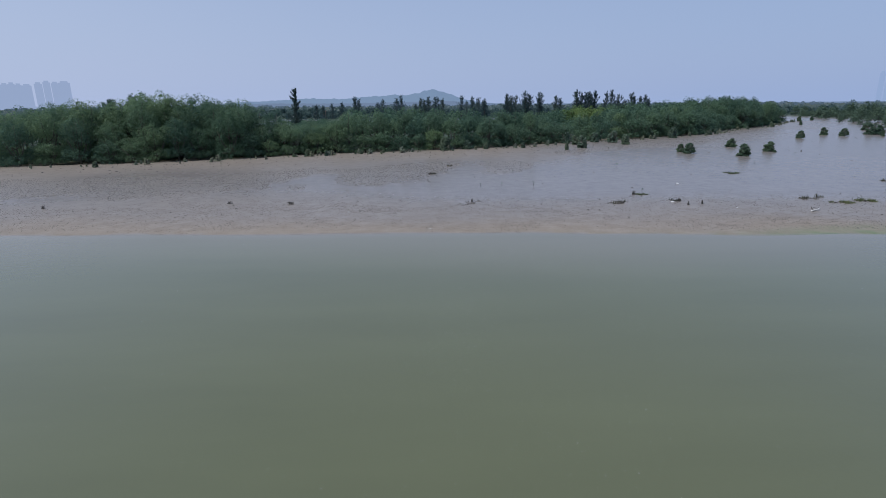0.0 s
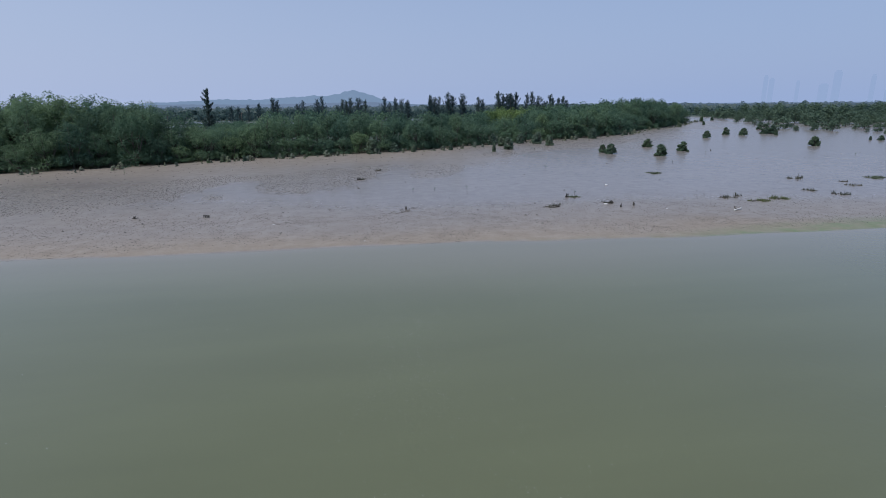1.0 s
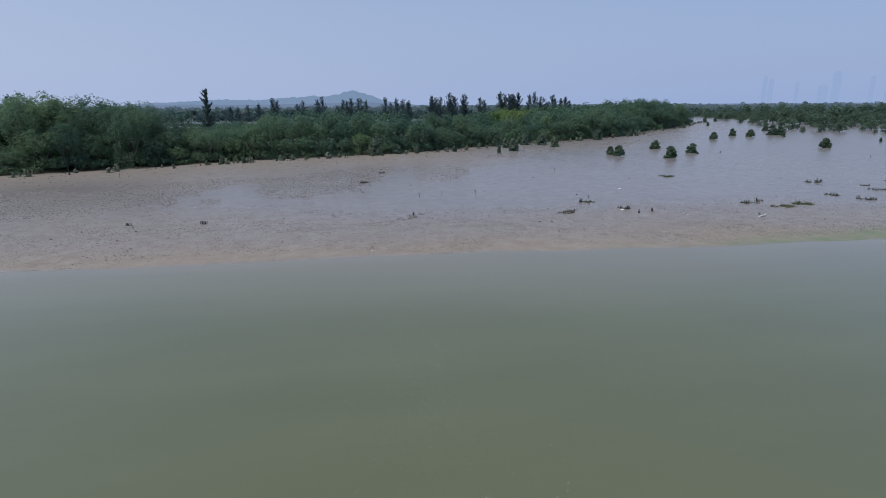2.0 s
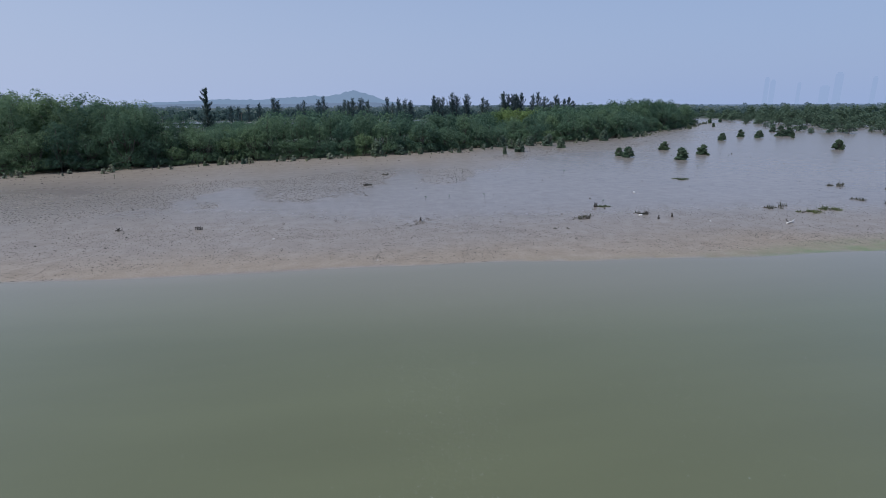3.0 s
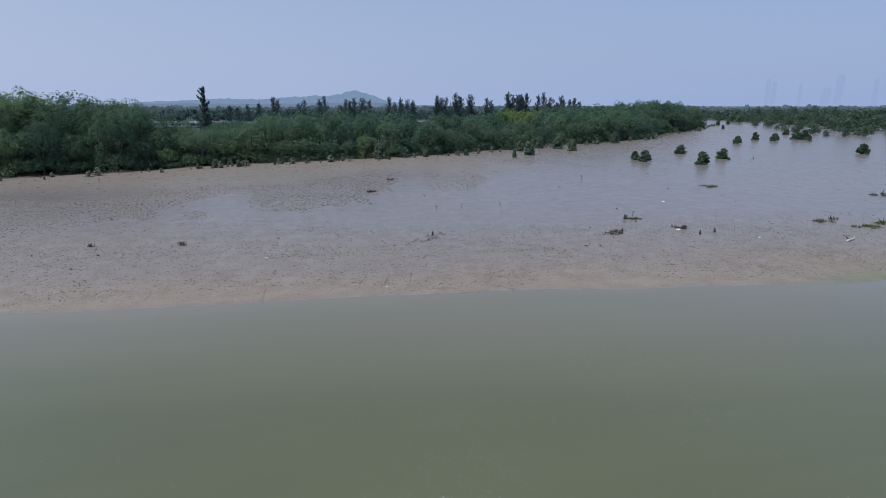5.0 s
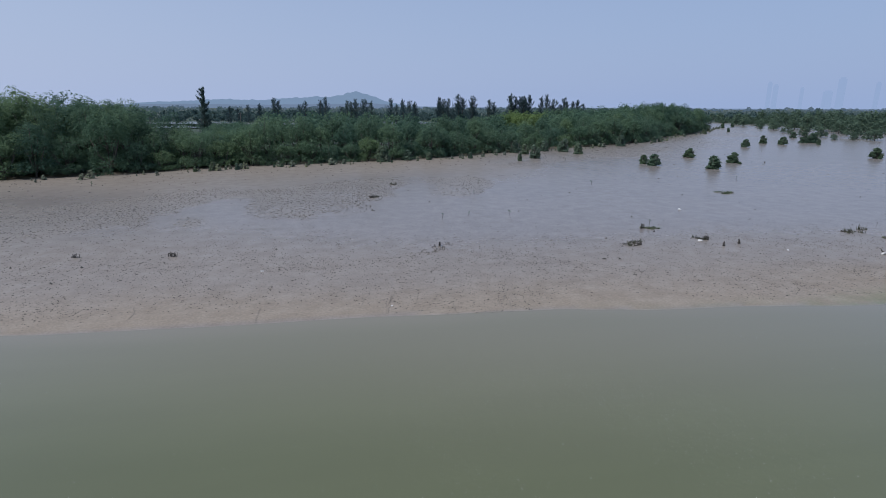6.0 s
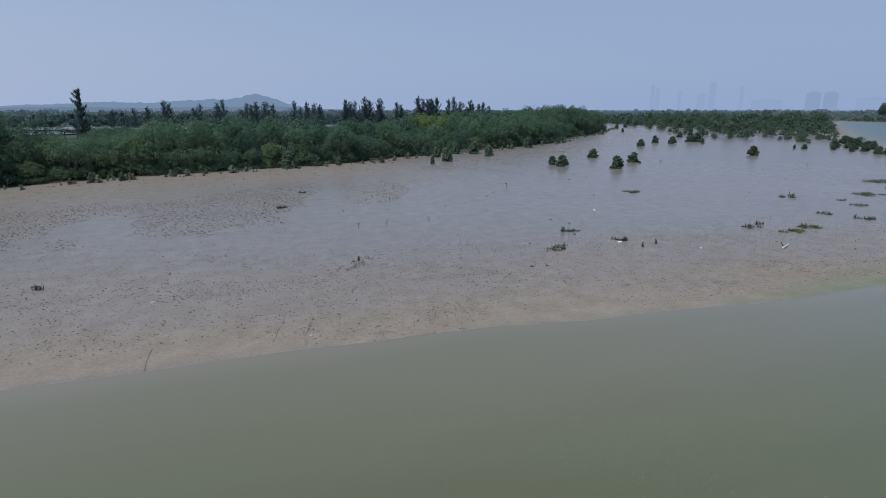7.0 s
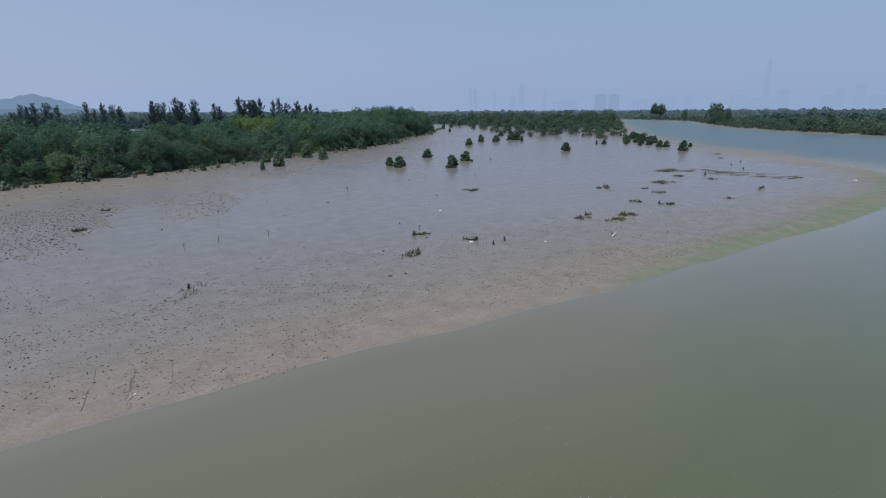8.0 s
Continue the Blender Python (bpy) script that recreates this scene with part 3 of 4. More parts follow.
# tall crowns that make the rounded top of the western forest
for x, y, h in ((-57.5, 88.5, 9.0), (-53.2, 88.5, 9.5), (-50.6, 90, 9.8), (-47.8, 89, 9.9), (-45.2, 90.5, 10.5), (-43.2, 92, 10.7), (-40.8, 91.5, 10.4), (-38.2, 93, 10.1), (-35.7, 93.6, 9.8), (-33.4, 94.5, 9.5), (-31.4, 95.2, 9.0), (-29.0, 96, 8.2)):
    place(rnd.choice(close), x, y, h / 8, rnd.uniform(0, 360), 1.15)
# low growth that closes the dip of the forest edge
for x, y, h in ((-24.5, 95.5, 5.4), (-22.5, 97.5, 5.0), (-20.6, 97.0, 5.2), (-18.6, 98.6, 5.3), (-16.4, 99.0, 5.9), (-22.8, 102, 5.0), (-19.8, 103, 5.0), (-17.5, 104, 5.2)):
    place(rnd.choice(close), x, y, h / 8, rnd.uniform(0, 360), 1.4)


def joined_trees(name, label, spots, mats, leaves, size, seed, low=0.3):
    """Crowns and trunks too far back to be told apart, joined into one object."""
    rng = np.random.RandomState(seed)
    pats = [mangrove(seed + k, 8.0, 6.2, leaves, mats[0], size, low) for k in range(5)]
    data = []
    for p in pats:
        crown = next(c for c in p.children if c.name.startswith("crown"))
        data.append(np.array([v.co[:] for v in crown.data.vertices]))
    retire(pats)
    vs, fs, ids, base = [], [], [], 0
    for x, y, h, turn in spots:
        d = data[rng.randint(0, 5)] * (h / 8.0) * np.array([max(0.8, min(1.4, 1.05 / (h / 8.0) ** 0.5))] * 2 + [1.0])
        a = radians(turn)
        rot = np.stack([d[:, 0] * math.cos(a) - d[:, 1] * math.sin(a), d[:, 0] * math.sin(a) + d[:, 1] * math.cos(a), d[:, 2]], 1)
        gz = ground_z(x, y)
        vs.append(rot + np.array([x, y, gz]))
        n = len(d) // 3
        fs.append(np.arange(n * 3).reshape(n, 3) + base)
        ids += [rng.randint(0, len(mats))] * n
        base += n * 3
        tv, tf = [], []
        tube(tv, tf, [(x, y, gz - 0.3), (x, y, gz + h * 0.6)], [0.16, 0.05], 5)
        vs.append(np.array([t[:] for t in tv]))
        fs.append([tuple(k + base for k in q) for q in tf])
        ids += [len(mats)] * len(tf)
        base += len(tv)
    me = bpy.data.meshes.new(name)
    me.from_pydata(np.concatenate(vs).tolist(), [], [tuple(q) for f in fs for q in (f.tolist() if isinstance(f, np.ndarray) else f)])
    for m in (*mats, M_BARK):
        me.materials.append(m)
    me.polygons.foreach_set("material_index", ids)
    return tagged(new(name, me), label, "trees", kind="stuff")


back = []
for off, step, lo, hi in ((15, 5.2, 0.8, 1.07), (23, 6.4, 0.76, 1.05), (33, 8.5, 0.74, 1.03), (46, 11, 0.78, 0.96), (58, 4, 0.5, 0.6), (70, 4, 0.5, 0.6), (84, 4.5, 0.5, 0.6), (100, 5, 0.5, 0.6)):
    back += rows_of(off, step, lo, hi)
for off in (13, 17, 21, 26, 31, 37, 43, 51, 64, 77, 92, 104, 114, 124):
    back += [q for q in rows_of(off, 2.8, 0.5, 0.6) if -0.345 < q[0] / q[1] < -0.165]
joined_trees("forest_interior", "dense mangrove canopy behind the forest edge", [q for q in back if q[0] >= -22], [M_MANGROVE, M_MANGROVE, M_SUNTONE], 900, 0.34, 60)
west = [q for q in back if q[0] < -22]
joined_trees("forest_canopy", "sunlit broad-leaved canopy above the mangrove edge", [q for q in west if q[2] > 5], [M_SUNTONE, M_MANGROVE, M_SUNTONE], 2400, 0.21, 70)
joined_trees("low_scrub", "low dark scrub between forest and fish ponds", [q for q in west if q[2] <= 5], [M_MANGROVE], 800, 0.34, 80)
retire(patterns + close)

# bright feathery clump of bamboo-like trees within the forest
lime = mangrove(91, 8.0, 6.5, 2600, M_LIME, 0.27, 0.2)
for x, y, h in ((52.5, 204, 6.9), (55.5, 205, 7.4), (58.5, 207, 7.7), (61.5, 205, 7.3), (64.5, 203, 7.5), (67.5, 202, 7.0), (57, 201, 6.4), (62.5, 200, 6.2)):
    c = place(lime, x, y, h / 8, x * 40)
    c.name = "bamboo_clump"
    tagged(c, "bright yellow-green leafy clump among dark mangroves", "tree", "bright clumps")
retire([lime])

# ---- casuarinas behind the forest ----
she_oaks = [casuarina(100 + k, 12.0, 5.4 + 1.0 * (k % 3), 2600) for k in range(7)]
LONE = casuarina(123, 12.0, 4.2, 4200)
lone = place(LONE, -42.6, 179.4, 13.6 / 12, 40)
tagged(lone, "tall lone dark casuarina tree rising over the mangroves", "tree", "casuarina trees")
OAKS_WEST = [(-45.3, 225, 8.6), (-47.5, 253, 8.3), (-38.7, 226, 9.2), (-39.9, 257, 9.8), (-31.2, 239, 11.8), (-29.5, 238, 10.6), (-20.0, 246, 10.8),
             (-12.0, 253, 12.6), (-2.8, 243, 11.1), (0.7, 233, 11.4), (3.5, 229, 11.4), (6.2, 224, 10.6), (15.7, 252, 12.1), (19.6, 239, 11.6),
             (21.0, 226, 11.0), (26.9, 257, 11.0)]
OAKS_EAST = [(33.2, 230, 12.5), (35.4, 232, 11.6), (38.1, 236, 11.9), (41.4, 230, 13.4), (43.0, 231, 12.0), (49.5, 243, 13.1), (56.1, 239, 11.8), (58.4, 240, 10.6),
             (61.1, 224, 13.5), (63.0, 225, 12.9), (64.8, 224, 12.6), (66.1, 222, 13.0), (68.9, 225, 13.5), (71.0, 217, 12.6), (72.6, 215, 13.2), (75.0, 215, 11.5),
             (92.1, 246, 12.6), (95.2, 244, 11.3), (98.0, 245, 12.0), (86.2, 212, 10.1)]
for x, y, top in OAKS_WEST + OAKS_EAST:
    place(rnd.choice(she_oaks), x, y, (top - 0.3) / 12, rnd.uniform(0, 360), rnd.uniform(0.8, 1.15))
    if x > -25 and rnd.random() < 0.6:
        place(rnd.choice(she_oaks), x + rnd.uniform(-2.6, 2.6), y + rnd.uniform(-3, 6), (top - rnd.uniform(0.8, 2.6)) / 12, rnd.uniform(0, 360), rnd.uniform(0.8, 1.2))
for x, y, top in ((-66, 118, 10.2), (-63, 120, 10.8), (-69, 122, 9.9)):
    place(rnd.choice(she_oaks), x, y, (top - 0.3) / 12, rnd.uniform(0, 360), 1.5)
retire(she_oaks + [LONE])

# ---- bushes on the mud ----
green_bushes = [bush(200 + k, 1500, M_BUSH, "mangrove_bush", "round green mangrove bush standing in wet mud", "bush", "bushes on the mud", 0.145) for k in range(5)]
pale_bushes = [bush(220 + k, 380, M_PALE, "mangrove_shrub", "small pale grey-green shrub at the forest foot", "bush", "shrubs at the forest foot", 0.2, 13) for k in range(4)]
MUD_BUSHES = [(44.4, 92.0, 1.55, 1.3), (44.7, 89.5, 1.85, 2.0), (58.5, 101.4, 1.75, 2.0), (51.0, 84.2, 2.0, 2.1), (59.7, 91.5, 1.8, 2.0), (59.5, 89.6, 0.4, 0.6),
              (86.9, 123.4, 1.9, 1.9), (100.3, 134.3, 2.1, 1.9), (102.5, 130.4, 2.0, 2.2), (129.2, 157.0, 2.0, 2.0), (113.0, 135.3, 2.9, 2.6), (115.0, 135.0, 2.6, 2.4),
              (110.6, 128.4, 1.6, 1.1), (90.8, 95.4, 2.0, 2.1), (115.9, 106.6, 1.0, 0.6), (117.3, 105.3, 1.2, 1.35), (121.4, 101.6, 1.05, 1.1), (157.9, 228.2, 2.4, 1.9),
              (173.3, 242.3, 2.0, 1.6), (135.5, 194.4, 1.7, 1.2)]
EDGE_BUSHES = [(41.2, 109.9, 2.05, 2.3), (53.8, 128.8, 2.2, 2.3), (58.8, 127.6, 2.5, 2.5), (72.7, 142.3, 2.2, 3.0), (30.2, 102.7, 2.4, 2.3), (26.3, 98.7, 1.55, 0.9),
               (29.9, 113.3, 2.5, 2.3), (30.8, 110.0, 1.95, 1.8), (36.7, 116.1, 2.15, 2.15), (40.3, 115.3, 2.6, 2.7), (11.6, 101.1, 1.3, 1.1), (8.0, 101.2, 1.75, 2.2), (3.8, 99.2, 2.6, 2.8)]
TIP_BUSHES = [(127.8, 105.9, 2.2, 2.4), (129.6, 104.2, 1.7, 1.9), (126.3, 100.3, 1.6, 1.8), (132.6, 101.5, 2.3, 2.6), (144.2, 114.9, 2.8, 3.2), (138.2, 107.8, 2.5, 2.8), (131.0, 99.5, 1.9, 2.2), (139.7, 110.4, 2.6, 3.0), (136.0, 104.6, 1.8, 2.0), (119.6, 96.4, 1.2, 1.35), (123.0, 96.0, 1.8, 2.2), (140.6, 105.7, 1.9, 2.2), (117.6, 89.8, 2.0, 2.1), (119.0, 88.9, 1.9, 2.0), (110.4, 79.9, 2.8, 2.4), (111.2, 80.4, 2.3, 1.7), (122.9, 85.2, 1.3, 1.3)]
grey_bushes = [bush(240 + k, 1300, M_GREY, "mangrove_bush", "grey-green mangrove bush before the forest edge", "bush", "bushes at the forest edge", 0.145) for k in range(4)]
for x, y, h, w in MUD_BUSHES + TIP_BUSHES:
    place(rnd.choice(green_bushes), x, y, h * (1.0 if (x, y, h, w) in MUD_BUSHES else 0.85), rnd.uniform(0, 360), w / h * 1.32)
for x, y, h, w in EDGE_BUSHES:
    place(rnd.choice(grey_bushes), x, y, h * 1.02, rnd.uniform(0, 360), w / h * 1.15)
s = 60.0
while edge_at(EDGE, s):
    x, y, nx, ny = edge_at(EDGE, s)
    s += rnd.choice((0.5, 0.6, 0.8, 1.0, 1.6, 4.0))
    o = rnd.uniform(-4.4, -2.2)
    h = 0.3 + 0.9 * rnd.random() ** 2
    if rnd.random() < 0.88:
        place(rnd.choice(pale_bushes), x + nx * o, y + ny * o, h, rnd.uniform(0, 360), rnd.uniform(0.8, 1.3))
    else:
        place(rnd.choice(grey_bushes), x + nx * o, y + ny * o, h * 1.4, rnd.uniform(0, 360), rnd.uniform(0.9, 1.2))
retire(pale_bushes + grey_bushes)

# ---- mangroves between the inlet and the river ----
ISLET = [(121, 90), (131, 101), (131, 110), (143, 128), (140, 138), (128, 149), (152, 193), (190, 260), (228, 340), (420, 330), (395, 303), (325, 254), (244, 193), (170, 135)]
spots, far_spots = [], []
tries = 0
while tries < 4200:
    tries += 1
    x, y = rnd.uniform(118, 420), rnd.uniform(88, 338)
    if not inside(np.array([x]), np.array([y]), ISLET)[0]:
        continue
    far = math.hypot(x, y)
    gap = 3.6 if far < 210 else 6.0
    if any((x - a) ** 2 + (y - b) ** 2 < gap * gap for a, b, *_ in spots + far_spots):
        continue
    din = nearest(np.array([x]), np.array([y]), ISLET[:9])[0]
    h = min(4.8, 1.5 + 0.1 * din + 0.008 * max(0, far - 170)) * rnd.choice((0.5, 0.65, 0.8, 0.9, 1.0, 1.15, 1.7 if far > 150 else 1.2)) * float(np.interp(y, [92, 150], [0.6, 1.0]))
    (spots if far < 195 and len(spots) < 110 else far_spots).append((x, y, h, rnd.uniform(0, 360)))
islet_pats = [mangrove(300 + k, 8.0, 9.0, 3000, M_SPIT if k % 2 else M_GREY, 0.27, 0.05) for k in range(4)]
for o in islet_pats:
    tagged(o, "low bright green mangrove on the river spit", "tree", "mangroves on the spit")
for x, y, h, turn in spots:
    place(rnd.choice(islet_pats), x, y, h / 8, turn, rnd.uniform(0.9, 1.2))
retire(islet_pats)
joined_trees("spit_woods", "low mangrove thicket along the river channel", far_spots, [M_SPIT], 560, 0.55, 320, 0.1)

# ---- far bank of the river ----
# height of the thicket along the bank, by y
THICKET = [(15, 7), (66, 7.4), (76, 7), (84, 5.6), (95, 6.4), (106, 7.6), (116, 6.6), (128, 4.8), (145, 3.7), (158, 3.4), (176, 4.6), (190, 4.2), (215, 2.9), (260, 2.8), (322, 3.0)]
bank = []
for off, step, low_h, high_h in ((3.5, 2.2, 0.3, 0.6), (7, 2.8, 0.5, 0.9), (12, 3.4, 0.65, 1.05), (20, 5, 0.7, 1.05), (29, 7, 0.6, 1.0), (42, 9, 0.55, 0.95), (60, 14, 0.5, 0.9)):
    s = 2.0
    while edge_at(BANK, s):
        x, y, nx, ny = edge_at(BANK, s)
        s += step * rnd.uniform(0.5, 1.6)
        o = off + rnd.uniform(-2.0, 2.0)
        top = float(np.interp(y, [a for a, _ in THICKET], [b for _, b in THICKET]))
        bank.append((x + nx * o, y + ny * o, top * rnd.uniform(low_h, high_h) * rnd.choice((0.5, 0.65, 0.8, 0.95, 1.1)), rnd.uniform(0, 360)))
joined_trees("bank_thicket", "low dark thicket along the far river bank", bank, [M_BANKLEAF, M_BANKLEAF, M_SPIT, M_GREY], 280, 0.64, 340, 0.05)
bank_trees = [mangrove(360 + k, 8.0, 7.6, 2200, M_BANKLEAF, 0.36, 0.3) for k in range(2)]
for x, y, h, wide in ((452, 301, 14.5, 0.62), (459, 300, 13.6, 0.6), (466, 302, 13.2, 0.6), (330, 184, 12.6, 0.95), (338, 186, 9.0, 1.05), (321, 178, 7.4, 1.1), (386, 235, 9.0, 0.55), (302, 163, 9.2, 0.5), (222, 62, 9.0, 1.0), (226, 68, 8.0, 1.1), (247, 104, 8.4, 0.7), (243, 96, 7.6, 0.7)):
    c = place(bank_trees[int(x) % 2], x, y, h / 8, x * 7, wide)
    tagged(c, "large spreading dark tree on the far river bank", "tree", "trees on the far bank")
    c.name = "bank_tree"
retire(bank_trees)

# ---- woods and fields towards the horizon ----


def woods(name, label, mat, r0, r1, n, a0, a1, h0, h1, seed, size):
    rng = np.random.RandomState(seed)
    r = r0 * (r1 / r0) ** rng.uniform(0, 1, n)
    a = np.radians(rng.uniform(a0, a1, n))
    x, y = r * np.sin(a), r * np.cos(a)
    keep = (level(x, y)[5] > 25) & ((y > 330) | ((x > 300) & (nearest(x, y, BANK) > 45)))
    x, y = x[keep], y[keep]
    row = wob(x, y, 60, seed) * 0.5 + 0.5
    h = (h0 + (h1 - h0) * rng.uniform(0, 1, len(x)) ** 2) * (0.6 + 0.4 * row)
    vs = []
    per = 26
    for k in range(len(x)):
        d = rng.normal(size=(per, 3))
        d /= np.linalg.norm(d, axis=1, keepdims=True)
        c = np.array([x[k], y[k], h[k] * 0.5]) + d * np.array([h[k] * 0.62, h[k] * 0.62, h[k] * 0.48])
        p, f = sprays(rng, c, d + rng.normal(size=(per, 3)) * 0.4, size * h[k] * rng.uniform(0.7, 1.3, per), 0.8)
        vs.append(p)
    v = np.concatenate(vs)
    m = len(v) // 4
    me = mesh_of(name, v.tolist(), np.arange(m * 4).reshape(m, 4).tolist(), mat)
    return tagged(new(name, me), label, "woods", kind="stuff")


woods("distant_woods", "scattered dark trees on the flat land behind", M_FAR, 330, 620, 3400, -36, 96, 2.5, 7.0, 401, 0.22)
# the treeline materials glow with painted haze
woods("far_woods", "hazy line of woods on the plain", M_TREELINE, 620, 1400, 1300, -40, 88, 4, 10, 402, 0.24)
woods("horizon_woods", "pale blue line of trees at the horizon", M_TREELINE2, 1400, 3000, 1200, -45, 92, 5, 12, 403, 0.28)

# fish ponds and a shed behind the forest
pond_rng = random.Random(3)
for x0, x1, y0, y1 in ((-105, -44, 236, 262), (-120, -60, 285, 330), (-40, 2, 268, 300), (-170, -112, 240, 290), (10, 40, 290, 330)):
    v, f = [], []
    n = 28
    for k in range(n):
        a = 2 * math.pi * k / n
        cx, cy = math.cos(a), math.sin(a)
        q = max(abs(cx), abs(cy)) ** 0.8
        v.append(((x0 + x1) / 2 + (x1 - x0) / 2 * cx / q * pond_rng.uniform(0.97, 1.0), (y0 + y1) / 2 + (y1 - y0) / 2 * cy / q * pond_rng.uniform(0.97, 1.0), 0.62))
    f.append(tuple(range(n)))
    tagged(new("pond", mesh_of("pond", v, f, M_POND)), "still fish pond mirroring the pale sky", "pond", "fish ponds", "structure")


def box(v, f, x0, y0, z0, x1, y1, z1):
    b = len(v)
    v += [(x0, y0, z0), (x1, y0, z0), (x1, y1, z0), (x0, y1, z0), (x0, y0, z1), (x1, y0, z1), (x1, y1, z1), (x0, y1, z1)]
    f += [tuple(b + k for k in q) for q in ((0, 3, 2, 1), (4, 5, 6, 7), (0, 1, 5, 4), (1, 2, 6, 5), (2, 3, 7, 6), (3, 0, 4, 7))]


def shed(x, y, w, d, h, turn):
    root = thing("pond_shed", "low weathered grey shed beside the fish ponds", "shed", "pond sheds")
    for sx, sy, lx, ly in ((0, -d / 2, w, 0.1), (0, d / 2, w, 0.1), (-w / 2, 0, 0.1, d - 0.1), (w / 2, 0, 0.1, d - 0.1)):
        v, f = [], []
        box(v, f, sx - lx / 2, sy - ly / 2, -0.2, sx + lx / 2, sy + ly / 2, h)
        part("wall", mesh_of("wall", v, f, M_SHEDWALL), root)
    v = [(-w / 2 - 0.4, -d / 2 - 0.5, h), (w / 2 + 0.4, -d / 2 - 0.5, h), (w / 2 + 0.4, 0, h + 0.7), (-w / 2 - 0.4, 0, h + 0.7), (-w / 2 - 0.4, d / 2 + 0.5, h), (w / 2 + 0.4, d / 2 + 0.5, h)]
    v += [(a, b, c + 0.08) for a, b, c in v]
    f = [(0, 1, 2, 3)[::-1], (3, 2, 5, 4)[::-1], (6, 7, 8, 9), (9, 8, 11, 10), (0, 1, 7, 6), (4, 10, 11, 5), (1, 2, 8, 7), (2, 5, 11, 8), (0, 6, 9, 3), (3, 9, 10, 4)]
    roof = part("roof", mesh_of("roof", v, f, M_SHED), root, "pale corrugated roof")
    v, f = [], []
    tube(v, f, [(-w / 2 - 0.42, 0, h + 0.76), (w / 2 + 0.42, 0, h + 0.76)], [0.09, 0.09], 6)
    part("ridge_cap", mesh_of("ridge_cap", v, f, M_SHEDWALL), roof)
    v, f = [], []
    box(v, f, -0.5, -d / 2 - 0.09, -0.1, 0.5, -d / 2 - 0.053, 1.9)
    part("door", mesh_of("door", v, f, M_TWIG), root, "dark plank door")
    root.matrix_basis = pose(x, y, ground_z(x, y), 0, 0, turn)
    return root


shed(-47, 214, 7.5, 3.6, 1.9, 6)
shed(-36, 219, 8.0, 4.0, 1.9, -8)


def utility_pole(x, y, h):
    root = thing("utility_pole", "thin grey pole beside the fish ponds", "pole", "pond poles")
    v, f = [], []
    tube(v, f, [(0, 0, -0.3), (0, 0, h)], [0.11, 0.08], 8)
    part("post", mesh_of("post", v, f, M_BARK, True), root)
    v, f = [], []
    box(v, f, -0.7, -0.05, h - 0.6, 0.7, 0.05, h - 0.48)
    arm = part("crossarm", mesh_of("crossarm", v, f, M_TWIG), root)
    for ix in (-0.55, 0.55):
        v, f = [], []
        tube(v, f, [(ix, 0, h - 0.49), (ix, 0, h - 0.4), (ix, 0, h - 0.3)], [0.03, 0.05, 0.02], 6)
        part("insulator", mesh_of("insulator", v, f, M_FOAMBIT), arm)
    root.matrix_basis = pose(x, y, ground_z(x, y), 0, 0, 15)


for x, y, h in ((-39, 212, 6.5), (-33, 213, 5.0), (-53, 216, 4.5)):
    utility_pole(x, y, h)

# ---- hills and towers kilometres off ----
RIDGE = [(-40, 6), (-30, 10), (-24, 12), (-21.1, 16), (-19.3, 30), (-17.4, 36), (-15.8, 39), (-13.7, 49), (-12.5, 52), (-10.9, 51), (-9.2, 47), (-7.5, 57), (-5.7, 64), (-4.0, 71),
         (-2.8, 70), (-1.1, 81), (-0.5, 99), (0.4, 106), (1.3, 94), (2.5, 64), (3.4, 45), (4.8, 25), (7.2, 9), (12, 8), (20, 6)]


def ridge(name, label, points, radius, deep, mat, lift, seed):
    v, f = [], []
    az = np.arange(points[0][0], points[-1][0], 0.25)
    hs = np.interp(az, [p[0] for p in points], [p[1] for p in points])
    hs = hs * (1 + 0.025 * np.sin(az * 9 + seed) + 0.02 * np.sin(az * 23)) + lift
    rowsn = ((-deep, 0.0), (-deep * 0.5, 0.45), (-deep * 0.15, 0.9), (0, 1.0), (deep * 0.6, 0.5), (deep, 0.0))
    for dr, k in rowsn:
        for a, h in zip(az, hs):
            r = radius + dr
            bulge = 1 + 0.18 * math.sin(a * 3.1 + dr * 0.01 + seed) * (0 if k in (0.0, 1.0) else 1)
            v.append((r * math.sin(radians(a)), r * math.cos(radians(a)), h * k * bulge - 2 * (k == 0)))
    n = len(az)
    for j in range(len(rowsn) - 1):
        for i in range(n - 1):
            f.append((j * n + i, j * n + i + 1, (j + 1) * n + i + 1, (j + 1) * n + i))
    return tagged(new(name, mesh_of(name, v, f, mat, True)), label, "hills", kind="structure")


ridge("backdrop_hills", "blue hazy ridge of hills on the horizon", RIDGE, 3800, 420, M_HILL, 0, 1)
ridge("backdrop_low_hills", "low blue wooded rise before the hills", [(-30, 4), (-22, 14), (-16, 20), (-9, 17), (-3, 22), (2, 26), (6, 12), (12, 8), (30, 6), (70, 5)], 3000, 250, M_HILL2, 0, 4)


